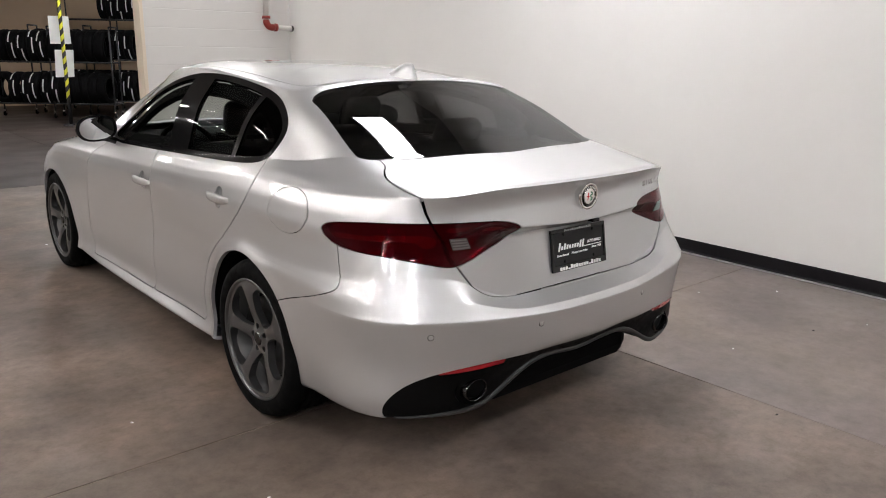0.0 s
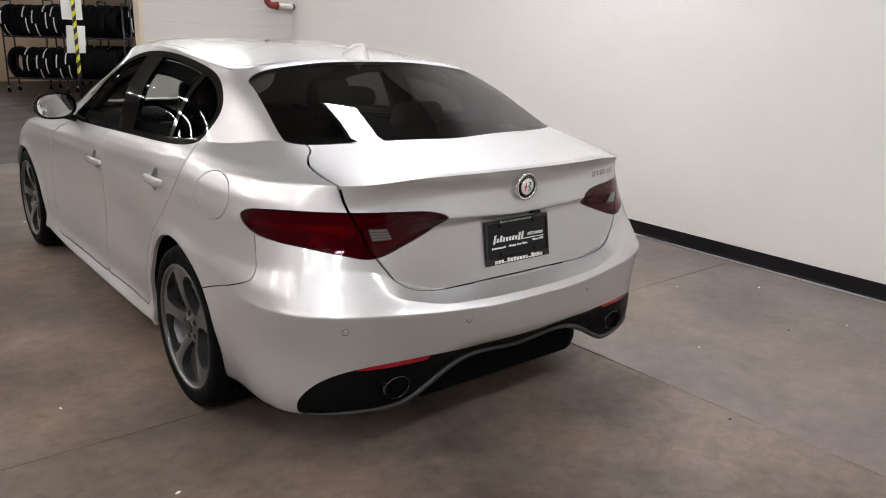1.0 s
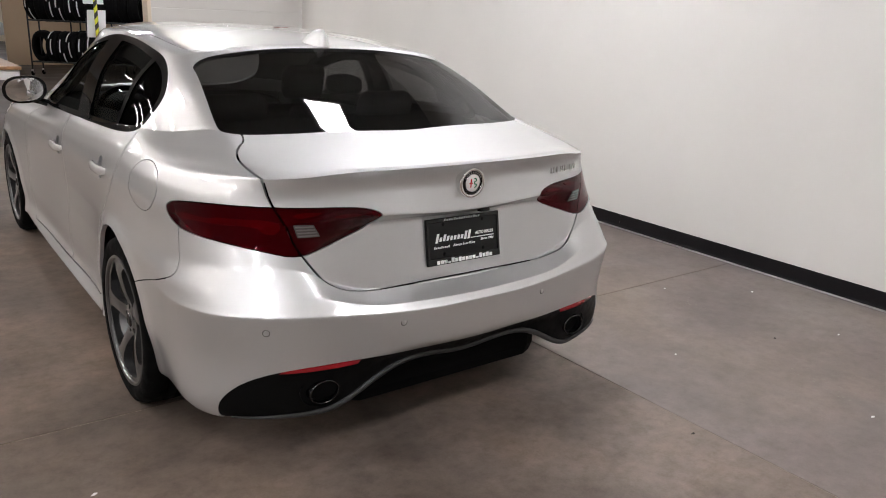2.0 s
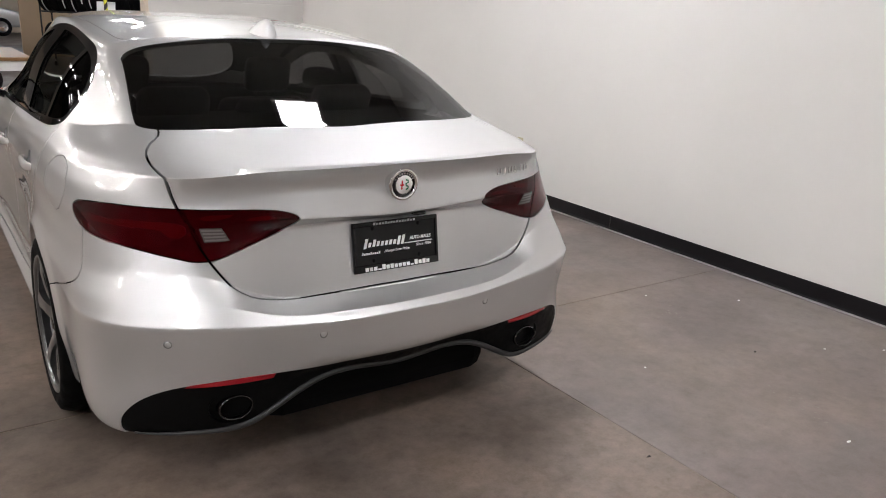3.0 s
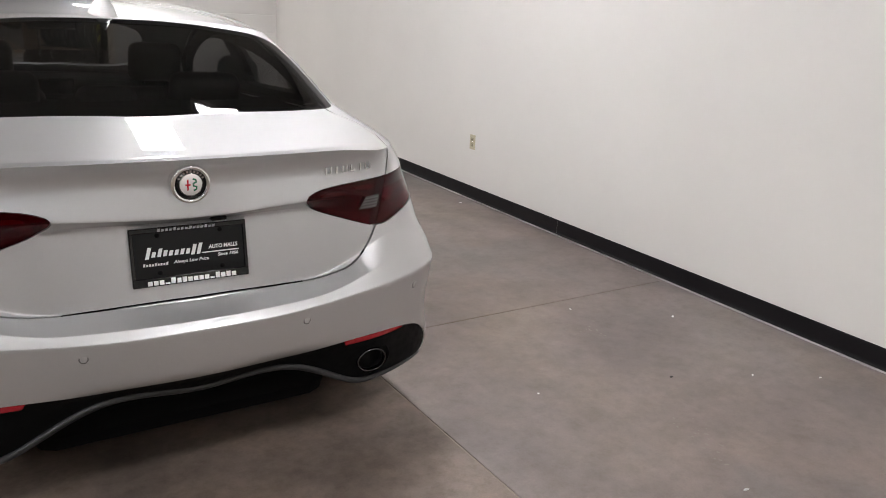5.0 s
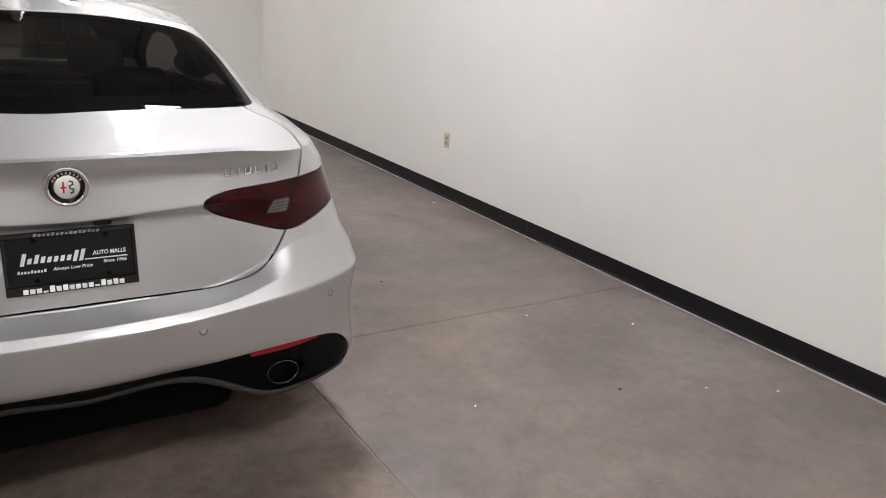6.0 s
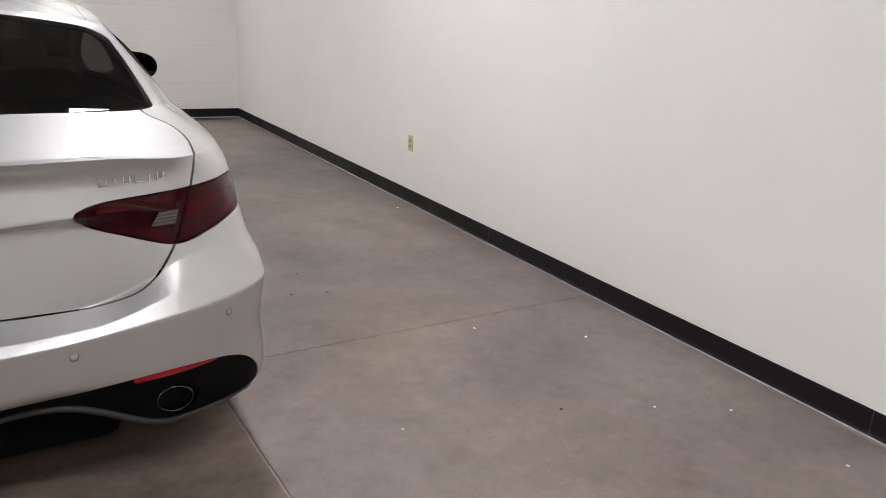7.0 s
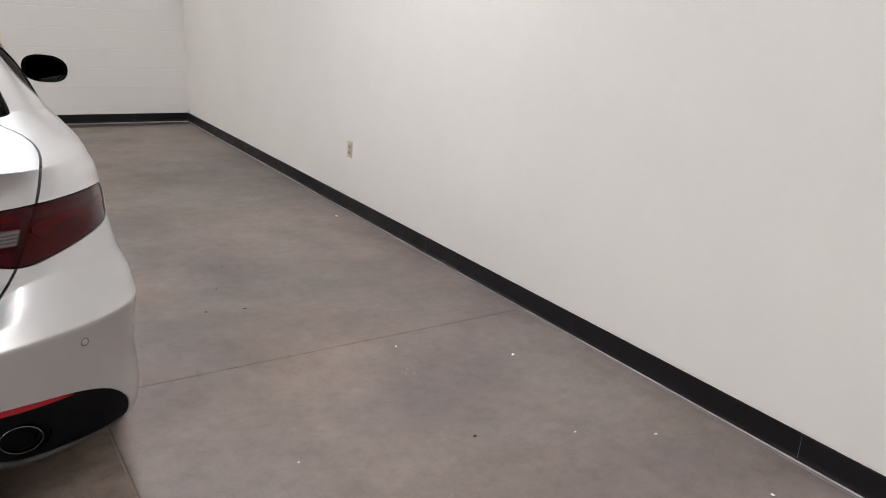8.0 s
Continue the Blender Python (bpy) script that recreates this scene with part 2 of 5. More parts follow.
def text(name, body, size, m, mat, parent, label="", shear=0.0, depth=0.0006, bold=0.0, width=None):
    """Raised lettering as a mesh. The letters stand in the x-z plane and are read from -y."""
    c = bpy.data.curves.new(name, "FONT")
    c.body, c.size, c.extrude, c.shear, c.offset = body, size, depth, shear, bold
    c.align_x, c.align_y = "CENTER", "CENTER"
    tmp = bpy.data.objects.new(name, c)
    scene.collection.objects.link(tmp)
    data = bpy.data.meshes.new_from_object(tmp.evaluated_get(bpy.context.evaluated_depsgraph_get()))
    bpy.data.objects.remove(tmp)
    bpy.data.curves.remove(c)
    xs = [v.co.x for v in data.vertices]
    k = width / (max(xs) - min(xs)) if width else 1
    data.transform(m @ pose(0, 0, 0, 90) @ Matrix.Diagonal((k, 1, 1, 1)))
    data.materials.append(mat)
    ob = new(name, data)
    ob.parent = parent
    ob.matrix_parent_inverse = parent_world(parent).inverted()
    if label:
        ob["label"] = label
    return ob

# ---------------------------------------------------------------- the room
# The walls stand 1.7 degrees off the car's axis: (u, v) run along the back wall and the side wall.
ROOM = pose(0, 0, 0, 0, 0, -1.7)
WALL_U, WALL_V, CEIL, BASE_H = 2.905, 6.71, 4.35, 0.115
SOUTH = -13.0
END_U = 0.99  # where the back wall ends at the opening


def structure(name, bm, mat, label, category, m=ROOM):
    return tagged(part(name, bm, mat, None, "", m), label, category, kind="structure")


structure("wall_east", box(bmesh.new(), (WALL_U, -6.6, 0), (WALL_U + .2, WALL_V + .2, CEIL)), M["wall"], "smooth warm white painted side wall", "wall")
back = structure("wall_north", box(bmesh.new(), (END_U, WALL_V + .0022, 0), (WALL_U, WALL_V + .2, CEIL)), M["block"], "white painted concrete block back wall", "wall")
# unseen walls, placed for white and dark mirror reflections and for bounce light
structure("wall_south", box(bmesh.new(), (-.7, -6.6, 0), (WALL_U - .001, -6.4, CEIL)), M["wall"], "unseen white painted wall closing the room", "wall")
structure("wall_recess", box(bmesh.new(), (-.7, SOUTH, 0), (-.5, -6.601, CEIL)), M["wall"], "unseen white painted wall closing the room", "wall")
structure("wall_dark", box(bmesh.new(), (-13.2, SOUTH - .2, 0), (-.5, SOUTH - .001, CEIL)), M["dark_wall"], "unseen dark wall closing the room, there to be reflected", "wall")
structure("wall_west", box(bmesh.new(), (-13.2, SOUTH, 0), (-13, 34, CEIL)), M["wall"], "unseen white painted wall closing the room", "wall")
structure("wall_far", box(bmesh.new(), (-13, 34, 0), (12, 34.2, CEIL)), M["jamb"], "pale cream far wall beyond the opening", "wall")
structure("wall_beyond", box(bmesh.new(), (0.72, 19.6, 0), (12, 19.8, CEIL)), M["beige"], "beige painted wall behind the tyre racks", "wall")
structure("wall_side_beyond", box(bmesh.new(), (12, WALL_V, 0), (12.2, 34, CEIL)), M["beige"], "beige painted wall of the tyre store", "wall")
structure("wall_store", box(bmesh.new(), (WALL_U + .2, WALL_V, 0), (12, WALL_V + .2, CEIL)), M["beige"], "beige painted inner wall of the tyre store", "wall")
structure("ceiling", box(bmesh.new(), (-13.2, SOUTH - .2, CEIL), (12.2, 34.2, CEIL + .2)), M["ceiling"], "off-white ceiling with lamps", "ceiling")
structure("door_jamb", box(bmesh.new(), (END_U - .045, WALL_V - .012, 0), (END_U - .001, WALL_V + .215, CEIL), .004), M["jamb"], "cream painted steel jamb at the opening", "door frame")

# skirting: a vinyl strip with a foot that curves out to the floor
def skirting(name, a, b, nrm):
    bm = bmesh.new()
    a, b, n = Vector(a), Vector(b), Vector(nrm)
    prof = [(.0, .015), (.011, .015), (.009, .018), (.006, .024), (.004, .034), (.004, BASE_H - .004), (.002, BASE_H), (0, BASE_H)]
    rows = [[bm.verts.new(p + n * (o + .001) + Vector((0, 0, h))) for o, h in prof] for p in (a, b)]
    for k in range(len(prof) - 1):
        bm.faces.new((rows[0][k], rows[1][k], rows[1][k + 1], rows[0][k + 1]))
    bmesh.ops.recalc_face_normals(bm, faces=bm.faces)
    return structure(name, bm, M["base"], "black vinyl skirting strip along the wall foot", "baseboard")


for k, (a, b) in enumerate(((-6.4, -5.3), (-5.2995, -1.66), (-1.6595, .92), (.9205, 3.85), (3.8505, WALL_V - .001))):
    skirting("baseboard", (WALL_U, a, 0), (WALL_U, b, 0), (-1, 0, 0))
for a, b in ((END_U, 2.28), (2.2805, WALL_U - .005)):
    skirting("baseboard", (a, WALL_V, 0), (b, WALL_V, 0), (0, -1, 0))
# pale gap of bare concrete and caulk at the wall foot
bm = box(bmesh.new(), (WALL_U - .020, -6.4, .001), (WALL_U - .010, WALL_V, .003))
structure("trim", bm, M["joint_light"], "pale caulk line at the wall foot", "trim")
bm = box(bmesh.new(), (END_U, WALL_V - .026, .001), (WALL_U - .03, WALL_V - .014, .003))
structure("trim", bm, M["joint_light"], "pale caulk line at the wall foot", "trim")

# the floor: slabs between saw cuts that run with the car, on one sheet
CUT_X, CUT_Y = (-14, -5.3, .845, 6.9, 14), (-15, -6.6, -.155, 6.45, 13.0, 19.5, 27, 36)
structure("floor", box(bmesh.new(), (-14, -15, -.12), (14, 36, -.0035)), M["joint"], "dusty saw-cut joints in the concrete floor", "floor", pose(0, 0, 0))
floor = bpy.data.objects["floor"]

# a duplex outlet on the side wall
outlet = thing("outlet", ROOM @ pose(2.9045, 2.045, .465), "ivory duplex wall outlet on the white wall", "outlet")
k = ROOM @ pose(2.9045, 2.045, .465)
part("cover_plate", box(bmesh.new(), (-.006, -.036, -.058), (0, .036, .058), .002, k), M["ivory"], outlet)
for dz in (-.021, .021):
    s = part("socket", box(bmesh.new(), (-.009, -.017, dz - .014), (-.005, .017, dz + .014), .0015, k), M["ivory_dark"], outlet)
    for dy in (-.006, .006):
        part("slot", box(bmesh.new(), (-.0095, dy - .0015, dz - .005), (-.0088, dy + .0015, dz + .005), 0, k), M["matt_black"], s)
part("screw", lathe([(0, -.0085), (.003, -.008), (.0035, -.006)], 10, "x", None, k), M["chrome"], outlet)

# sprinkler pipe with a red elbow, coming down the back wall
pipe = thing("drain_pipe", ROOM @ pose(2.5, 6.55, 1.8), "white pipe with a red grooved elbow on the wall", "pipe")
k = ROOM @ pose(-.10, 0, 0)
part("riser", tube([(2.60, 6.57, 1.86), (2.60, 6.57, CEIL - .001)], .038, 16), M["pvc"], pipe, m=k)
part("elbow", tube([(2.60, 6.57, 1.885)] + [(2.60 + .07 * (1 - math.cos(a)) + .0, 6.57, 1.84 - .075 * math.sin(a)) for a in (0, .35, .7, 1.05, 1.4, 1.57)] + [(2.72, 6.57, 1.765)], .042, 16), M["red_pipe"], pipe, "red painted elbow coupling", m=k)
part("collar", tube([(2.60, 6.57, 1.868), (2.60, 6.57, 1.905)], .053, 16), M["red_pipe"], pipe, "red painted coupling collar", m=k)
part("collar", tube([(2.715, 6.57, 1.765), (2.745, 6.57, 1.763)], .050, 16), M["red_pipe"], pipe, "red painted coupling collar", m=k)
part("stub", tube([(2.74, 6.57, 1.763), (2.955, 6.57, 1.757)], .032, 16), M["pvc"], pipe, m=k)
part("cap", tube([(2.95, 6.57, 1.757), (2.972, 6.57, 1.757)], .037, 16), M["dark_chrome"], pipe, m=k)
part("bracket", box(bmesh.new(), (2.58, 6.57, 2.6), (2.62, 6.709, 2.63), .003), M["pvc"], pipe, m=k)

# ceiling lamps: panels in a steel frame
def ceiling_lamp(glow="lamp", label="unseen white rectangular LED panel lamp hung under the ceiling"):
    t = thing("ceiling_lamp", pose(0, 0, 0), label, "lamp", "ceiling lamps")
    bm = bmesh.new()
    for a, b in (((-.26, -.64, 0), (-.23, .64, .06)), ((.23, -.64, 0), (.26, .64, .06)), ((-.23, -.64, 0), (.23, -.61, .06)), ((-.23, .61, 0), (.23, .64, .06)), ((-.23, -.61, .03), (.23, .61, .058))):
        box(bm, a, b, .003)
    part("frame", bm, M["lamp_body"], t)
    part("diffuser", box(bmesh.new(), (-.228, -.608, .008), (.228, .608, .026), .002), M[glow], t, "glowing white diffuser")
    for x in (-.2, .2):
        part("hanger", tube([(x, 0, .058), (x, 0, CEIL - LAMP_Z)], .006, 8), M["steel"], t)
    return t


first = ceiling_lamp()
first.matrix_basis = ROOM @ pose(*PANELS[0], LAMP_Z)


def strip_lamp():
    t = thing("strip_lamp", pose(0, 0, 0), "warm white strip lamp hung under the ceiling", "lamp", "strip lamps")
    part("housing", box(bmesh.new(), (-.09, -.58, .012), (.09, .58, .09), .02), M["lamp_body"], t)
    part("diffuser", box(bmesh.new(), (-.06, -.55, -.012), (.06, .55, .011), .006), M["lamp_warm"], t, "glowing warm white diffuser")
    for y in (-.4, .4):
        part("hanger", tube([(0, y, .088), (0, y, CEIL - LAMP_Z)], .005, 8), M["steel"], t)
    return t


bay = strip_lamp()
bay.matrix_basis = ROOM @ pose(*STRIPS[0], LAMP_Z)
for x, y in PANELS[1:] + STORE_LAMPS:
    copy_thing(first, ROOM @ pose(x, y, LAMP_Z))
weak_lamp = ceiling_lamp("lamp_weak", "weakened white rectangular panel lamp hung under the ceiling")
weak_lamp.matrix_basis = ROOM @ pose(*WEAK_PANEL, LAMP_Z)
half = ceiling_lamp("lamp_half", "unseen half-dimmed white rectangular panel lamp hung under the ceiling")
half.matrix_basis = ROOM @ pose(*HALF_PANELS[0], LAMP_Z)
for x, y in HALF_PANELS[1:]:
    copy_thing(half, ROOM @ pose(x, y, LAMP_Z))
for x, y in STRIPS[1:]:
    copy_thing(bay, ROOM @ pose(x, y, LAMP_Z))

# ---------------------------------------------------------------- surface tools
def spline(t, p, q):
    """Natural cubic spline through p (n, k) at t, taken at q."""
    t, p, q = np.asarray(t, float), np.asarray(p, float), np.asarray(q, float)
    n, h = len(t), np.diff(t)
    a, b = np.eye(n), np.zeros((n, p.shape[1]))
    for i in range(1, n - 1):
        a[i, i - 1:i + 2] = h[i - 1], 2 * (h[i - 1] + h[i]), h[i]
        b[i] = 6 * ((p[i + 1] - p[i]) / h[i] - (p[i] - p[i - 1]) / h[i - 1])
    m = np.linalg.solve(a, b)
    i = np.clip(np.searchsorted(t, q, side="right") - 1, 0, n - 2)
    hi, l, r = h[i][:, None], (t[i + 1] - q)[:, None], (q - t[i])[:, None]
    return (m[i] * l**3 + m[i + 1] * r**3) / (6 * hi) + (p[i] / hi - m[i] * hi / 6) * l + (p[i + 1] / hi - m[i + 1] * hi / 6) * r


def pchip(t, p, q):
    """Shape-keeping cubic through p (n, k) at t, taken at q."""
    t, p, q = np.asarray(t, float), np.asarray(p, float), np.asarray(q, float)
    h = np.diff(t)[:, None]
    s = np.diff(p, axis=0) / h
    d = np.zeros_like(p)
    d[0], d[-1] = s[0], s[-1]
    w1, w2 = 2 * h[1:] + h[:-1], h[1:] + 2 * h[:-1]
    same = s[:-1] * s[1:] > 0
    safe = np.where(same, w1 / np.where(s[:-1] == 0, 1, s[:-1]) + w2 / np.where(s[1:] == 0, 1, s[1:]), 1)
    d[1:-1] = np.where(same, (w1 + w2) / safe, 0)
    i = np.clip(np.searchsorted(t, q, side="right") - 1, 0, len(t) - 2)
    hh, u = h[i], ((q - t[i])[:, None]) / h[i]
    return (p[i] * (1 + 2 * u) * (1 - u) ** 2 + d[i] * hh * u * (1 - u) ** 2
            + p[i + 1] * u * u * (3 - 2 * u) + d[i + 1] * hh * u * u * (u - 1))


def soft_loop(points, rounds=3):
    """Corner-cut closed outline."""
    p = np.asarray(points, float)
    for _ in range(rounds):
        n = np.roll(p, -1, axis=0)
        p = np.stack([0.75 * p + 0.25 * n, 0.25 * p + 0.75 * n], 1).reshape(-1, p.shape[1])
    return p


def outline(q, loop):
    """Signed distance of the points q (n, 2) to a closed outline; inside is negative."""
    q, loop = np.asarray(q, float), np.asarray(loop, float)
    best, odd = np.full(len(q), 1e9), np.zeros(len(q), bool)
    for a, b in zip(loop, np.roll(loop, -1, axis=0)):
        ab, aq = b - a, q - a
        u = np.clip(aq @ ab / max(ab @ ab, 1e-12), 0, 1)
        best = np.minimum(best, ((aq - u[:, None] * ab) ** 2).sum(1))
        cross = (a[1] > q[:, 1]) != (b[1] > q[:, 1])
        if abs(ab[1]) > 1e-12:
            odd ^= cross & (q[:, 0] < a[0] + (q[:, 1] - a[1]) * ab[0] / ab[1])
    return np.where(odd, -1, 1) * np.sqrt(best)


def split(v, faces, d):
    """Cuts a mesh along d = 0. Returns the vertices with the new ones, the faces where d < 0 and those where d > 0."""
    v, d, made, extra, inner, outer = v, np.where(np.abs(d) < 1e-7, 1e-7, d), {}, [], [], []
    neg = (d < 0).tolist()
    for f in faces:
        k = sum(neg[i] for i in f)
        if k == len(f):
            inner.append(f)
        elif k == 0:
            outer.append(f)
        else:
            a, b = [], []
            for i, j in zip(f, f[1:] + f[:1]):
                (a if neg[i] else b).append(i)
                if neg[i] != neg[j]:
                    e = (min(i, j), max(i, j))
                    if e not in made:
                        w = d[e[0]] / (d[e[0]] - d[e[1]])
                        made[e] = len(v) + len(extra)
                        extra.append(v[e[0]] + w * (v[e[1]] - v[e[0]]))
                    a.append(made[e])
                    b.append(made[e])
            if len(a) > 2:
                inner.append(tuple(a))
            if len(b) > 2:
                outer.append(tuple(b))
    return (np.vstack([v, extra]) if extra else v), inner, outer


def carve(v, faces, way, gap=0.0):
    """Cuts out where way(v) < 0, with a shut line of that half width. Returns vertices, the piece, the rest."""
    v, piece, rest = split(v, faces, way(v) + gap)
    if gap:
        v, _, rest = split(v, rest, way(v) - gap)
    return v, piece, rest


def trim_to(v, faces, *planes):
    """Cuts a piece with straight edges: keeps where a * s + b * z < c for each (a, b, c)."""
    for a, b, c in planes:
        v, faces, _ = split(v, faces, a * v[:, 3] + b * v[:, 2] - c)
    return v, faces


def shell(v, faces, thick=0.012, mirror=0, flange=True, offset=0.0):
    """A bmesh of a piece of panel: its skin, and edges that turn inwards. mirror: 1 adds the other half, -1 gives the other half alone."""
    used = sorted({i for f in faces for i in f})
    at = {i: k for k, i in enumerate(used)}
    p, fs = v[used][:, :3].copy(), [tuple(at[i] for i in f) for f in faces]
    nor = np.zeros_like(p)
    for f in fs:
        q = p[list(f)]
        c = np.zeros(3)
        for k in range(1, len(f) - 1):
            c = c + np.cross(q[k] - q[0], q[k + 1] - q[0])
        for i in f:
            nor[i] += c
    nor[np.abs(p[:, 0]) < 1e-6, 0] = 0
    nor /= np.linalg.norm(nor, axis=1)[:, None] + 1e-12
    p = p + nor * offset
    count = {}
    for f in fs:
        for i, j in zip(f, f[1:] + f[:1]):
            count[(i, j)] = 1
    edge = [(i, j) for (i, j) in count if (j, i) not in count and not (abs(p[i, 0]) < 1e-5 and abs(p[j, 0]) < 1e-5)]
    pts, out = [tuple(x) for x in p], list(fs)
    if flange and thick:
        dup, low = {}, {}
        for i in {i for e in edge for i in e}:
            dup[i] = i
            low[i] = len(pts)
            pts.append(tuple(p[i] - nor[i] * thick))
        out += [(dup[j], dup[i], low[i], low[j]) for i, j in edge]
    bm = bmesh.new()
    for sign in ((1, -1) if mirror == 1 else (mirror or 1,)):
        vs = [bm.verts.new((sign * x, y, z)) for x, y, z in pts]
        bm.verts.index_update()
        for f in out:
            f = f if sign > 0 else f[::-1]
            if len(set(f)) > 2:
                try:
                    bm.faces.new([vs[i] for i in f])
                except ValueError:
                    pass
    if flange and thick:
        lim = len(used)
        for e in bm.edges:
            if len(e.link_faces) == 2 and e.verts[0].index % len(pts) < lim and e.verts[1].index % len(pts) < lim and sum(any(w.index % len(pts) >= lim for w in f.verts) for f in e.link_faces) == 1:
                e.smooth = False
    if mirror == 1:
        seam = [x for x in bm.verts if abs(x.co.x) < 1e-5]
        bmesh.ops.remove_doubles(bm, verts=seam, dist=1e-5)
    for f in bm.faces:
        f.smooth = True
    return bm


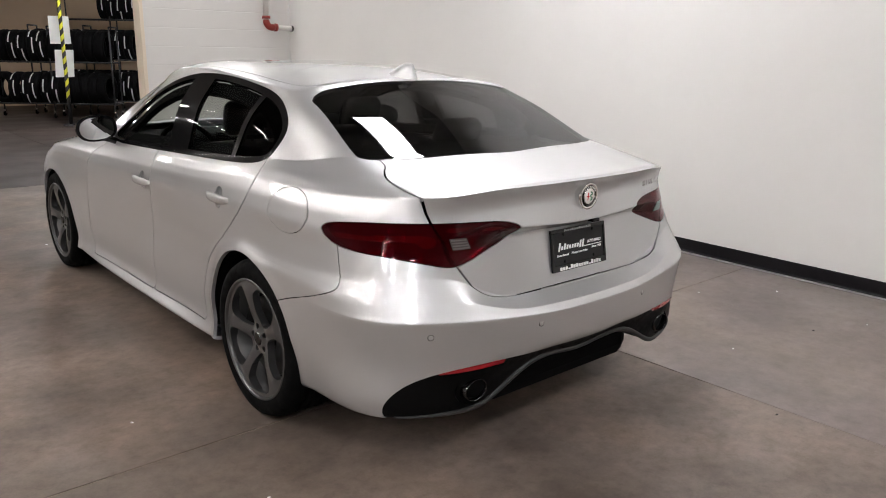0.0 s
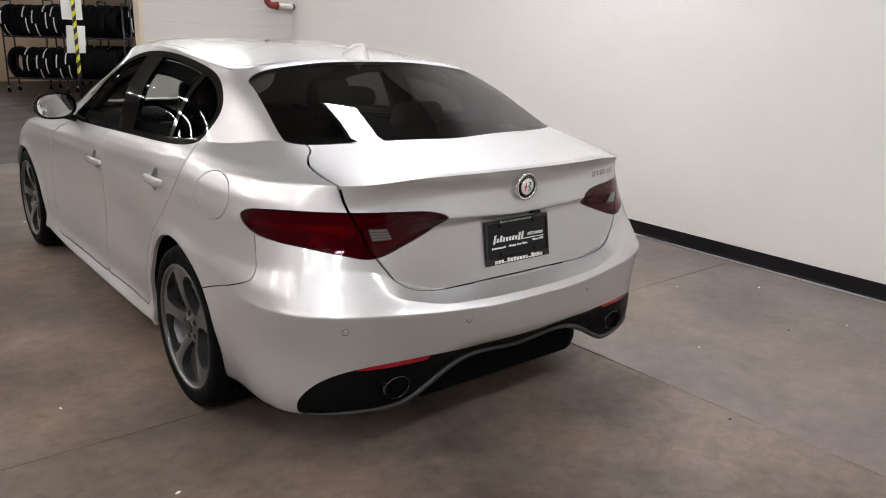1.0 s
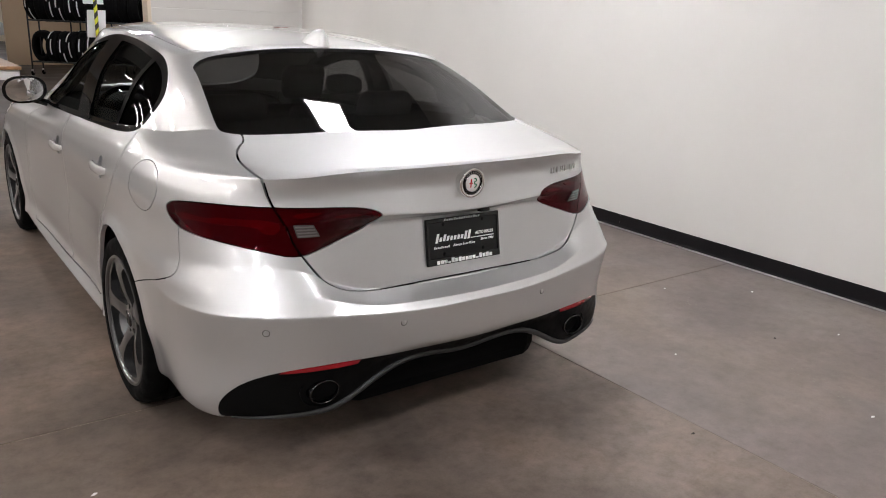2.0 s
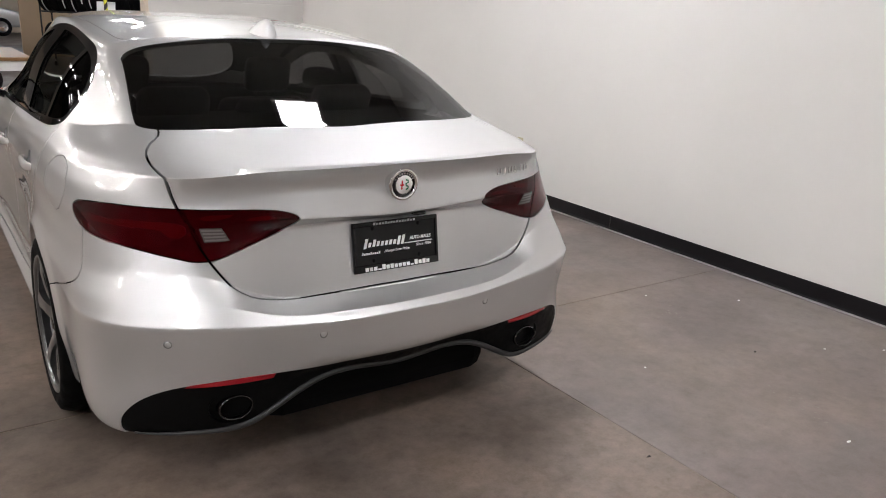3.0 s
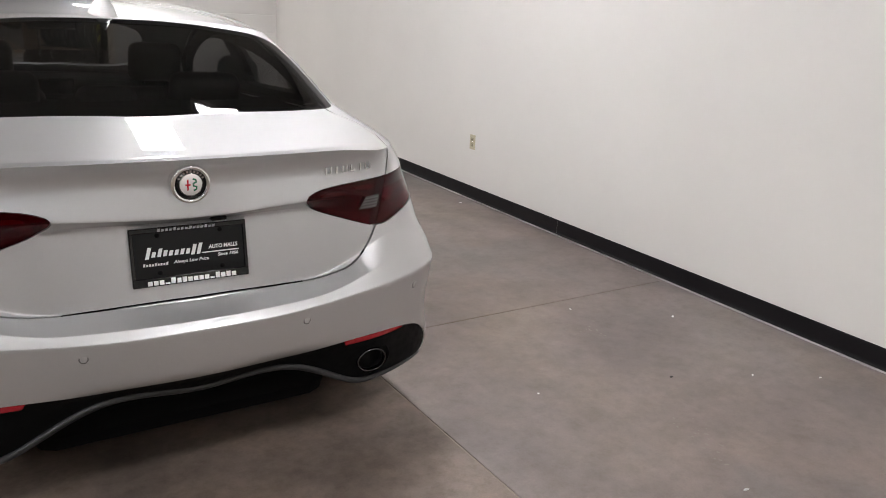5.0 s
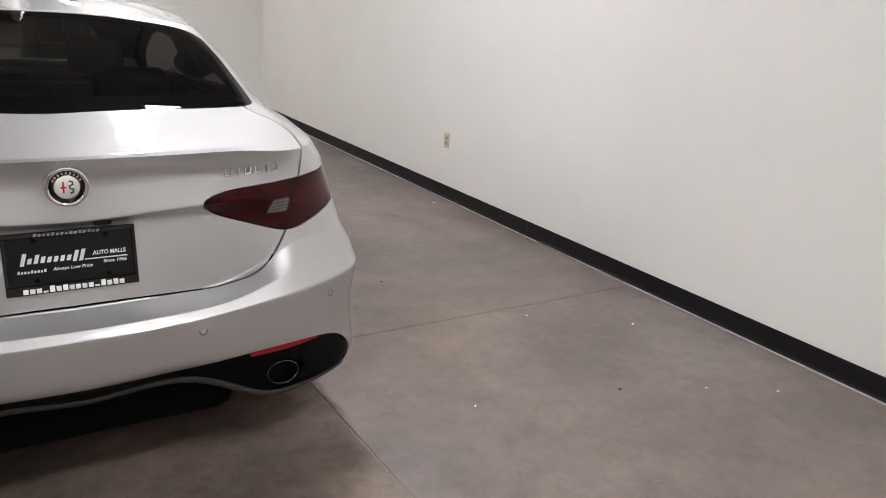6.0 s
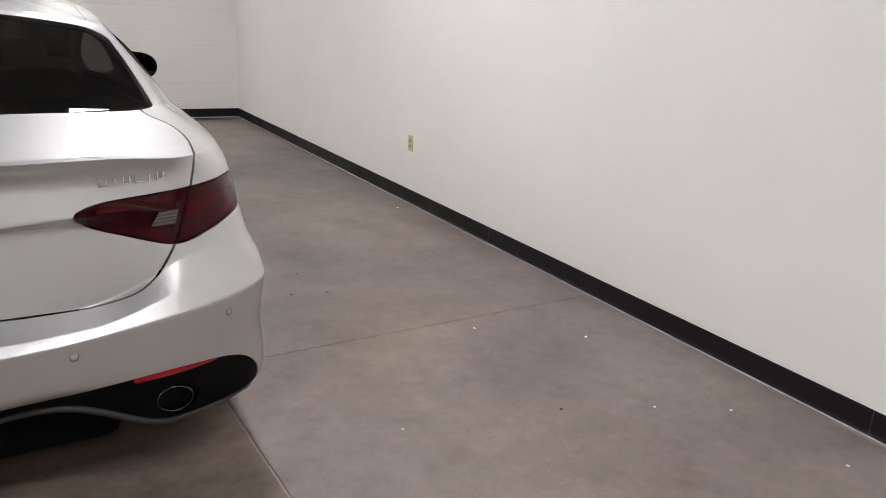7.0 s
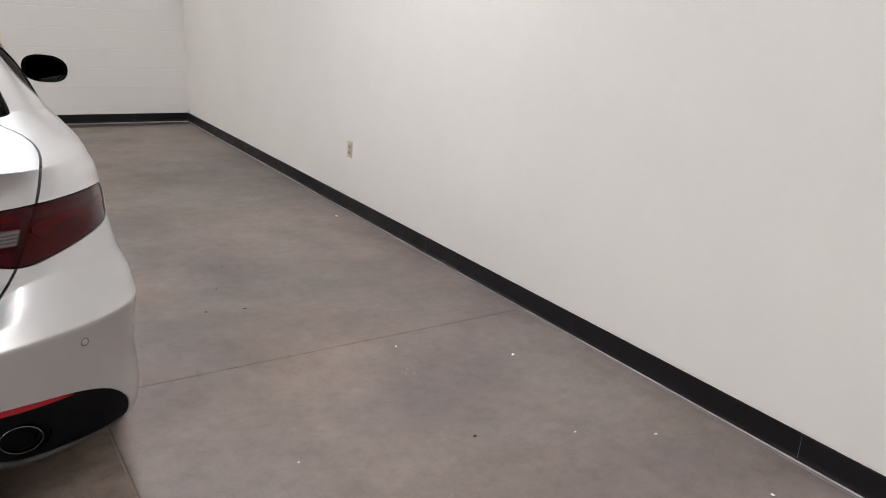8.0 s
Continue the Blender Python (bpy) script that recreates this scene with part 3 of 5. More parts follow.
# ---------------------------------------------------------------- the car's skin
# Rings from the sill up to the roof, each from the middle of the tail round the flank to the nose (half the car, x >= 0).
# The car's axles stand at y = 0 and y = 2.82.
RINGS = {
    "under": [(0, -.80, .30), (.30, -.80, .30), (.43, -.79, .28), (.49, -.791, .254), (.55, -.78, .238), (.68, -.68, .235), (.76, -.5, .2), (.78, 0, .2), (.78, .5, .17), (.78, 1.3, .16), (.78, 2.1, .17), (.76, 2.82, .2), (.62, 3.3, .2), (0, 3.4, .2)],
    "lip": [(0, -.955, .354), (.30, -.965, .358), (.44, -.952, .287), (.504, -.943, .257), (.58, -.925, .244), (.806, -.846, .256), (.885, -.5, .24), (.90, 0, .22), (.902, .5, .20), (.898, 1.3, .19), (.897, 2.1, .20), (.87, 2.82, .22), (.75, 3.35, .2), (0, 3.58, .2)],
    "skirt": [(0, -1.0, .40), (.31, -.99, .402), (.45, -.975, .36), (.513, -.968, .337), (.59, -.95, .32), (.822, -.848, .325), (.905, -.5, .33), (.915, 0, .33), (.880, .5, .275), (.860, 1.3, .265), (.866, 2.1, .275), (.885, 2.82, .3), (.78, 3.37, .3), (0, 3.62, .3)],
    "low": [(0, -1.04, .45), (.31, -1.022, .45), (.465, -.998, .442), (.538, -.985, .435), (.62, -.962, .43), (.822, -.842, .44), (.915, -.5, .45), (.928, 0, .45), (.89, .5, .40), (.868, 1.3, .39), (.878, 2.1, .40), (.90, 2.82, .43), (.81, 3.38, .42), (0, 3.64, .42)],
    "bumper": [(0, -1.055, .577), (.30, -1.04, .581), (.46, -1.018, .592), (.535, -1.007, .598), (.62, -.985, .603), (.835, -.86, .609), (.92, -.5, .605), (.93, 0, .57), (.885, .5, .53), (.868, 1.3, .52), (.88, 2.1, .53), (.905, 2.82, .55), (.82, 3.38, .52), (0, 3.65, .52)],
    "ledge": [(0, -1.04, .60), (.30, -1.024, .604), (.45, -.998, .620), (.545, -.975, .645), (.614, -.951, .660), (.815, -.838, .667), (.915, -.5, .66), (.928, 0, .67), (.885, .5, .64), (.870, 1.3, .63), (.882, 2.1, .63), (.905, 2.82, .64), (.82, 3.37, .60), (0, 3.65, .58)],
    "ledge_in": [(0, -.955, .628), (.30, -.94, .632), (.44, -.926, .652), (.533, -.922, .694), (.606, -.908, .728), (.787, -.812, .738), (.894, -.5, .72), (.913, 0, .73), (.888, .5, .70), (.873, 1.3, .69), (.884, 2.1, .69), (.903, 2.82, .69), (.82, 3.36, .64), (0, 3.645, .61)],
    "plate_top": [(0, -.917, .845), (.32, -.912, .85), (.46, -.904, .835), (.527, -.901, .821), (.60, -.888, .81), (.771, -.788, .81), (.879, -.5, .81), (.905, 0, .82), (.892, .5, .80), (.878, 1.3, .78), (.886, 2.1, .775), (.893, 2.82, .77), (.80, 3.33, .71), (0, 3.62, .68)],
    "crease": [(0, -.963, .868), (.33, -.953, .882), (.475, -.922, .876), (.545, -.906, .867), (.615, -.880, .86), (.762, -.772, .86), (.876, -.5, .86), (.903, 0, .87), (.890, .5, .85), (.880, 1.3, .83), (.884, 2.1, .815), (.885, 2.82, .80), (.78, 3.3, .75), (0, 3.6, .72)],
    "tail": [(0, -.947, .984), (.33, -.929, .982), (.475, -.903, .972), (.549, -.883, .967), (.62, -.854, .958), (.742, -.753, .948), (.855, -.5, .935), (.886, 0, .935), (.880, .5, .915), (.868, 1.3, .89), (.868, 2.1, .87), (.86, 2.82, .85), (.72, 3.25, .82), (0, 3.52, .8)],
    "spoiler": [(0, -1.0, 1.034), (.33, -.973, 1.031), (.475, -.930, 1.0235), (.551, -.904, 1.015), (.62, -.868, 1.008), (.722, -.745, 1.0), (.825, -.5, .985), (.862, 0, .985), (.866, .5, .955), (.852, 1.3, .925), (.845, 2.1, .90), (.82, 2.82, .87), (.65, 3.2, .84), (0, 3.45, .83)],
    "deck": [(0, -.955, 1.032), (.33, -.925, 1.031), (.465, -.885, 1.027), (.535, -.857, 1.025), (.60, -.82, 1.022), (.70, -.70, 1.022), (.795, -.45, 1.015), (.838, 0, 1.015), (.85, .5, .985), (.835, 1.3, .955), (.82, 2.1, .92), (.75, 2.82, .89), (.5, 3.1, .88), (0, 3.3, .88)],
    "belt": [(0, -.56, 1.085), (.32, -.54, 1.087), (.45, -.512, 1.087), (.519, -.493, 1.087), (.58, -.47, 1.088), (.66, -.40, 1.094), (.738, -.22, 1.07), (.80, .02, 1.055), (.825, .5, 1.015), (.815, 1.3, .985), (.79, 2.05, .96), (.58, 2.48, .95), (.3, 2.62, .96), (0, 2.68, .965)],
    "glass": [(0, -.208, 1.2425), (.309, -.194, 1.241), (.430, -.181, 1.237), (.493, -.174, 1.233), (.549, -.163, 1.2305), (.628, -.113, 1.228), (.69, 0, 1.19), (.735, .15, 1.18), (.75, .5, 1.19), (.735, 1.3, 1.184), (.672, 1.95, 1.095), (.55, 2.15, 1.12), (.3, 2.25, 1.13), (0, 2.3, 1.14)],
    "rail": [(0, .075, 1.352), (.30, .085, 1.35), (.41, .087, 1.342), (.468, .084, 1.336), (.52, .085, 1.33), (.588, .12, 1.318), (.61, .25, 1.325), (.622, .4, 1.34), (.618, .7, 1.368), (.602, 1.3, 1.376), (.552, 1.62, 1.310), (.46, 1.7, 1.334), (.27, 1.75, 1.36), (0, 1.78, 1.37)],
    "roof": [(0, .35, 1.385), (.25, .35, 1.383), (.34, .36, 1.378), (.384, .37, 1.374), (.42, .38, 1.37), (.46, .4, 1.368), (.48, .5, 1.372), (.49, .6, 1.38), (.50, .8, 1.397), (.485, 1.25, 1.404), (.455, 1.45, 1.386), (.38, 1.5, 1.40), (.22, 1.55, 1.405), (0, 1.56, 1.41)],
    "ridge": [(0, .65, 1.412), (0, .66, 1.412), (0, .67, 1.412), (0, .674, 1.413), (0, .68, 1.413), (0, .70, 1.413), (0, .74, 1.415), (0, .80, 1.417), (0, .92, 1.421), (0, 1.15, 1.424), (0, 1.24, 1.423), (0, 1.27, 1.422), (0, 1.29, 1.422), (0, 1.3, 1.422)],
}


CREASED = {"bumper": .14, "ledge": .12, "ledge_in": .08, "plate_top": .12, "crease": .1, "spoiler": .06, "deck": .15, "belt": .03, "rail": .15}


FADING = ("spoiler", "deck", "crease", "plate_top", "ledge_in", "ledge")  # creases of the tail that run out into the flank


def ring_curve(name, us):
    cage = np.array(RINGS[name], float)
    ref = np.array(RINGS["tail"], float)
    s = np.concatenate([[0], np.cumsum(np.linalg.norm(np.diff(ref, axis=0), axis=1))])
    flip = np.array([-1, 1, 1])
    t = np.concatenate([-s[3:0:-1], s])
    return spline(t, np.vstack([cage[3:0:-1] * flip, cage]), us)


def car_skin(step=0.02):
    """The half skin: vertices (x, y, z, s) with s the way round the car, and its faces."""
    cage = np.array([RINGS[k] for k in RINGS])
    rows, cols = cage.shape[:2]
    ref = cage[list(RINGS).index("tail")]
    s = np.concatenate([[0], np.cumsum(np.linalg.norm(np.diff(ref, axis=0), axis=1))])
    fine = [np.linspace(a, b, max(2, int((b - a) / step) + 1), endpoint=False) for a, b in zip(s, s[1:])]
    us = np.concatenate(fine + [s[-1:]])
    flip = np.array([-1, 1, 1])
    ext_s = np.concatenate([-s[3:0:-1], s, 2 * s[-1] - s[-2:-4:-1]])
    wide = np.empty((rows, len(us), 3))
    for r in range(rows):
        p = np.vstack([cage[r, 3:0:-1] * flip, cage[r], cage[r, -2:-4:-1] * flip])
        wide[r] = spline(ext_s, p, us)
    wide[:, 0, 0] = wide[:, -1, 0] = 0
    wide[-1, :, 0] = 0
    wide[:, :, 0] = np.maximum(wide[:, :, 0], 0)
    fade = np.clip((us - .60) / .30, 0, 1)
    fade = (fade * fade * (3 - 2 * fade))[:, None]
    sharp = {list(RINGS).index(k): w + (.42 - w) * fade * (k in FADING) for k, w in CREASED.items()}
    full = []
    for r in range(rows):  # a close pair of helper rings keeps a crease
        if r in sharp:
            full += [wide[r] + sharp[r] * (wide[r - 1] - wide[r]), wide[r], wide[r] + sharp[r] * (wide[r + 1] - wide[r])]
        else:
            full.append(wide[r])
    wide = np.array(full)
    rows = len(wide)
    gaps = np.linalg.norm(np.diff(wide, axis=0), axis=2).mean(1)
    t = np.concatenate([[0], np.cumsum(gaps)])
    ts = np.concatenate([np.linspace(a, b, max(2, int((b - a) / step) + 1), endpoint=False) for a, b in zip(t, t[1:])] + [t[-1:]])
    grid = pchip(t, wide.reshape(rows, -1), ts).reshape(len(ts), len(us), 3)
    n, m = len(ts), len(us)
    # the roof is one smooth crown: a polynomial through the upper rings
    at = t[-3:]
    top = ts >= at[0]
    fit = np.concatenate([wide[-3], wide[-2], wide[-1]])
    powers = [(a, b) for a in (0, 2, 4) for b in range(6) if a + b < 7]
    terms = lambda p: np.stack([p[:, 0] ** a * (p[:, 1] - .9) ** b for a, b in powers], 1)
    coef = np.linalg.lstsq(terms(fit), fit[:, 2], rcond=None)[0]
    rest = wide[-3][:, 2] - terms(wide[-3]) @ coef
    for i in np.nonzero(top)[0]:
        w = (ts[i] - at[0]) / (at[2] - at[0])
        grid[i, :, 2] = terms(grid[i]) @ coef + (1 - w) ** 2 * (1 + 2 * w) * rest
    # even out the upper body between the window line and the ridge, keeping its volume
    low = t[-5]
    hold = np.clip((ts - low) / .12, 0, 1)[:, None, None]
    hold[-1] = 0
    for k in range(60):
        pad = np.concatenate([grid[:, 1:2] * flip, grid, grid[:, -2:-1] * flip], 1)
        lap = np.zeros_like(grid)
        lap[1:-1] = (grid[:-2] + grid[2:]) / 4 + (pad[1:-1, :-2] + pad[1:-1, 2:]) / 4 - grid[1:-1]
        grid = grid + (.6 if k % 2 == 0 else -.62) * hold * lap
    for y0, r in ((.02, .382), (2.82, .378)):  # flared lips round the wheel openings
        d = np.hypot(grid[:, :, 1] - y0, grid[:, :, 2] - .305) - r
        grid[:, :, 0] += np.where(grid[:, :, 0] > .8, .009 * np.exp(-(np.clip(d, 0, 9) / .032) ** 2), 0)
    v = np.concatenate([grid.reshape(-1, 3), np.tile(us, n)[:, None]], 1)
    faces = [(i * m + j, i * m + j + 1, (i + 1) * m + j + 1, (i + 1) * m + j) for i in range(n - 1) for j in range(m - 1)]
    return v, faces

# ---------------------------------------------------------------- the car
def near(v, *lims):
    """Keeps a cut inside limits: adds a large distance outside of them. lims: column, low, high."""
    far = np.full(len(v), -9.0)
    for c, lo, hi in lims:
        far = np.maximum(far, np.maximum(lo - v[:, c], v[:, c] - hi))
    return far


def region(loop, cols, *lims, rounds=2, inset=0.0):
    loop = soft_loop(loop, rounds)

    def way(v):
        q = v[:, cols] if not callable(cols) else cols(v)
        return np.maximum(outline(q, loop) + inset, near(v, *lims))
    return way


def both(half):
    """The closed outline of a half outline that begins and ends on the middle line."""
    h = np.asarray(half, float)
    return np.vstack([h, h[::-1] * (-1, 1)])


def along(v):
    return np.stack([v[:, 0], v[:, 2] + v[:, 1] + .95], 1)


SIDE_LOOP = [(1.91, .950), (1.27, .972), (.746, .994), (.325, 1.011), (.10, 1.026), (.004, 1.05), (-.016, 1.115), (.012, 1.182), (.082, 1.235), (.178, 1.281), (.306, 1.316), (.479, 1.341), (.66, 1.357), (.804, 1.363), (.944, 1.362), (1.10, 1.348), (1.30, 1.305), (1.50, 1.240), (1.67, 1.160), (1.82, 1.07)]
REAR_LOOP = both([(0, .066), (.3, .058), (.50, .045), (.60, .015), (.605, -.06), (.628, -.2), (.652, -.35), (.658, -.42), (.63, -.464), (.57, -.490), (.4, -.530), (0, -.565)])
FRONT_LOOP = both([(0, 1.90), (.3, 1.88), (.46, 1.87), (.50, 1.94), (.56, 2.10), (.58, 2.24), (.50, 2.42), (.3, 2.56), (0, 2.62)])
ROOF_LOOP = both([(0, .105), (.3, .10), (.50, .088), (.556, .12), (.565, .4), (.572, .9), (.558, 1.3), (.50, 1.62), (.46, 1.78), (0, 1.86)])
CUPS = ((.285, .868), (1.22, .818))
LAMP_LOOP = [(1.082, .893), (.91, .913), (.79, .918), (.655, .918), (.50, .916), (.385, .910), (.325, .884), (.385, .842), (.51, .803), (.636, .764), (.717, .788), (.805, .809), (.894, .816), (.99, .822), (1.06, .850)]
TRUNK_LOOP = both([(0, .632), (.25, .636), (.42, .650), (.495, .668), (.552, .738), (.598, .825), (.652, 1.0), (.68, 1.13), (.695, 1.30), (.67, 1.42), (.61, 1.50), (.60, 1.62), (0, 1.70)])
BUMPER_LOOP = [(-1.4, .02), (1.6, .02), (1.6, .43), (1.273, .563), (1.116, .612), (.995, .664), (.958, .690), (.975, .76), (1.0, .86), (.636, .86), (-1.4, .86)]
INSERT_LOOP = both([(0, .426), (.27, .425), (.48, .434), (.62, .433), (.72, .412), (.792, .360), (.834, .272), (.80, .18), (0, .1)])
REAR_DOOR = [(.03, 1.09), (.0, 1.02), (.006, .95), (.064, .854), (.223, .719), (.405, .592), (.473, .498), (.515, .36), (.515, .247), (.56, .246), (1.16, .233), (1.20, .232), (1.196, .262), (1.165, .5), (1.125, .75), (1.10, .95), (1.04, 1.2), (.9, 1.30), (.2, 1.2), (.05, 1.12)]
FRONT_DOOR = [(1.10, .95), (1.125, .75), (1.165, .5), (1.196, .262), (1.20, .232), (1.24, .232), (2.10, .232), (2.16, .232), (2.17, .27), (2.20, .40), (2.17, .65), (2.10, .85), (1.93, .945), (1.80, 1.0), (1.5, 1.15), (1.1, 1.30)]
ARCH_R, ARCH_F = .382, .378
DX = .6


def arch(y0, r):
    def way(v):
        q = np.stack([(v[:, 1] - y0), (v[:, 2] - .305)], 1)
        return np.maximum(np.sqrt((q**2).sum(1)) - r, near(v, (0, DX, 2)))
    return way


car = thing("car", pose(0, 0, 0), "silver four-door saloon car parked on the concrete floor", "car")
v, skin = car_skin()
gap = .0026
SIDE = ((0, .5, 2), (1, -.3, 2.1), (2, .94, 1.5))

# side windows and their black surround
v, dlo, skin = carve(v, skin, region(SIDE_LOOP, [1, 2], *SIDE))
panes = region(SIDE_LOOP, [1, 2], *SIDE, inset=.024)
v, glassy, surround = carve(v, dlo, panes)
PANES = (("window_front", lambda p: np.maximum(1.0 - (p[:, 1] - .02 * (p[:, 2] - 1)), -9)),
         ("window_rear", lambda p: np.maximum(.305 - p[:, 1], p[:, 1] - (.755 + .12 * (p[:, 2] - 1)))),
         ("window_quarter", lambda p: p[:, 1] - .268))
v, _, door_frame = carve(v, glassy, region(SIDE_LOOP, [1, 2], *SIDE, inset=.072))
pane_faces = []
rest = glassy
for name, way in PANES:
    v, piece, rest = carve(v, rest, way)
    pane_faces.append((name, piece))
surround = surround + rest

# rear window and windscreen
v, rear_all, skin = carve(v, skin, region(REAR_LOOP, [0, 1], (2, 1.0, 1.5), (1, -.7, .3)))
v, front_all, skin = carve(v, skin, region(FRONT_LOOP, [0, 1], (2, .9, 1.5), (1, 1.6, 2.8)))

v, roof_panel, skin = carve(v, skin, region(ROOF_LOOP, [0, 1], (2, 1.25, 1.5), (1, 0, 2)), .0018)

# tail lamps, boot lid, bumper with its black insert, fuel flap, doors, wheel arches
v, lamp_all, skin = carve(v, skin, region(LAMP_LOOP, [3, 2], (1, -1.2, -.2)), gap * .6)
trunk_way = region(TRUNK_LOOP, along, (1, -1.2, -.3), (2, .5, 1.3))
v, lamp_in, lamp_out = carve(v, lamp_all, trunk_way, gap)
v, trunk, skin = carve(v, skin, trunk_way, .0034)
v, bumper, skin = carve(v, skin, region(BUMPER_LOOP, [3, 2], (1, -1.3, -.1)), gap * .7)
v, insert, bumper = carve(v, bumper, region(INSERT_LOOP, [3, 2], (1, -1.3, -.5)))
v, reflector = trim_to(v, insert, (-.0175, -1, -.4258), (1, .9, 1.06), (-1, -.6, -.715))
flap_way = lambda p: np.maximum(np.hypot((p[:, 1] + .286) / .129, (p[:, 2] - .903) / .083) * .1 - .1, near(p, (0, DX, 2)))
v, flap, skin = carve(v, skin, flap_way, .0016)
for y0, r in ((.02, ARCH_R), (2.82, ARCH_F)):
    v, _, skin = carve(v, skin, arch(y0, r))
    v, _, bumper = carve(v, bumper, arch(y0, r))
v, rear_door, skin = carve(v, skin, region(REAR_DOOR, [1, 2], (0, DX, 2), rounds=1), gap)
v, front_door, skin = carve(v, skin, region(FRONT_DOOR, [1, 2], (0, DX, 2), rounds=1), gap)

for y0, z0 in CUPS:  # hollows behind the door handles
    hollow = lambda p, y0=y0, z0=z0: np.maximum((np.hypot((p[:, 1] - y0) / .040, (p[:, 2] - z0) / .047) - 1) * .04, near(p, (0, DX, 2)))
    v, _, rear_door = carve(v, rear_door, hollow)
    v, _, front_door = carve(v, front_door, hollow)

part("roof_panel", shell(v, roof_panel, .012, 1), M["paint"], car)
part("body_shell", shell(v, skin, .016, 1), M["paint"], car, "silver metallic painted pillars and wings")
lid = part("boot_lid", shell(v, trunk, .016, 1), M["paint"], car)
bump_part = part("rear_bumper", shell(v, bumper, .02, 1), M["paint"], car)
ins = part("bumper_insert", shell(v, insert, .03, 1, offset=-.004), M["matt_black"], car, "black plastic lower bumper insert")
part("rear_window", shell(v, rear_all, .004, 1, offset=-.002), M["rear_glass"], car, "dark tinted rear window")
part("windscreen", shell(v, front_all, .004, 1, offset=-.002), M["side_glass"], car)
for sgn in (-1, 1):
    part("window_surround", shell(v, surround, .02, min(sgn, 0)), M["gloss_black"], car, "gloss black window surround and pillars")
    for name, piece in pane_faces:
        part(name, shell(v, piece, .004, min(sgn, 0), offset=-.004), M["privacy_glass" if name == "window_quarter" else "side_glass"], car)
    part("inner_door_frame", shell(v, door_frame, .03, min(sgn, 0), offset=-.03), M["cabin"], car, "black inner frame of the door windows")
    d1 = part("rear_door", shell(v, rear_door, .016, min(sgn, 0)), M["paint"], car)
    d2 = part("front_door", shell(v, front_door, .016, min(sgn, 0)), M["paint"], car)
    part("fuel_flap", shell(v, flap, .012, min(sgn, 0)), M["paint"], car) if sgn < 0 else part("wing_patch", shell(v, flap, .012, min(sgn, 0)), M["paint"], car)
    for name, piece in (("tail_lamp", lamp_out), ("boot_lamp", lamp_in)):
        lamp = part(name, shell(v, piece, .05, min(sgn, 0), offset=-.001), M["red_lens"], car, "dark red tail lamp lens")
        part("lamp_housing", shell(v, piece, .0, min(sgn, 0), flange=False, offset=-.045), M["red_dark"], lamp)
    part("reflector", shell(v, reflector, .006, min(sgn, 0), offset=.002), M["reflector"], ins, "red bumper reflector")

# ---------------------------------------------------------------- wheels
def wheel_face(r_out=.241):
    """The spoked face of a rim, outward along +x, at x = 0: five broad spokes between five long openings, and slots in the spokes."""
    rs, n = np.linspace(.012, r_out, 34), 180
    a = np.linspace(0, 2 * np.pi, n, endpoint=False)
    rr, aa = np.meshgrid(rs, a, indexing="ij")
    h = -.004 - .034 * np.clip(1 - rr / .2, 0, 1) ** 1.3 + .016 * np.exp(-(rr / .045) ** 4)
    crown = np.cos(5 * (aa - math.radians(126))) * np.clip((rr - .05) / .06, 0, 1) * np.clip((r_out - rr) / .04, 0, 1)
    h = h + .008 * crown
    v = np.stack([h, rr * np.cos(aa), rr * np.sin(aa)], -1).reshape(-1, 3)
    v = np.concatenate([v, np.zeros((len(v), 1))], 1)
    faces = [((i + 1) * n + j, (i + 1) * n + (j + 1) % n, i * n + (j + 1) % n, i * n + j) for i in range(len(rs) - 1) for j in range(n)]
    def opening(turn, loop):
        c, s = math.cos(turn), math.sin(turn)
        loop = soft_loop(loop, 3)
        def way(p):
            q = np.stack([p[:, 1] * c + p[:, 2] * s, -p[:, 1] * s + p[:, 2] * c], 1)
            return np.maximum(outline(q, loop), -q[:, 0])
        return way
    long_hole = [(.056, .0), (.086, .036), (.130, .074), (.180, .096), (.219, .080), (.231, .014), (.222, -.060), (.180, -.084), (.128, -.058), (.086, -.030)]
    for k in range(5):
        t = math.radians(90 + 72 * k)
        v, _, faces = carve(v, faces, opening(t, long_hole))
        bolt = [(.052 + .0135 * math.cos(x), .0135 * math.sin(x)) for x in np.linspace(0, 2 * math.pi, 10, endpoint=False)]
        v, _, faces = carve(v, faces, opening(t + math.radians(36), bolt))
    return shell(v, faces, .034)


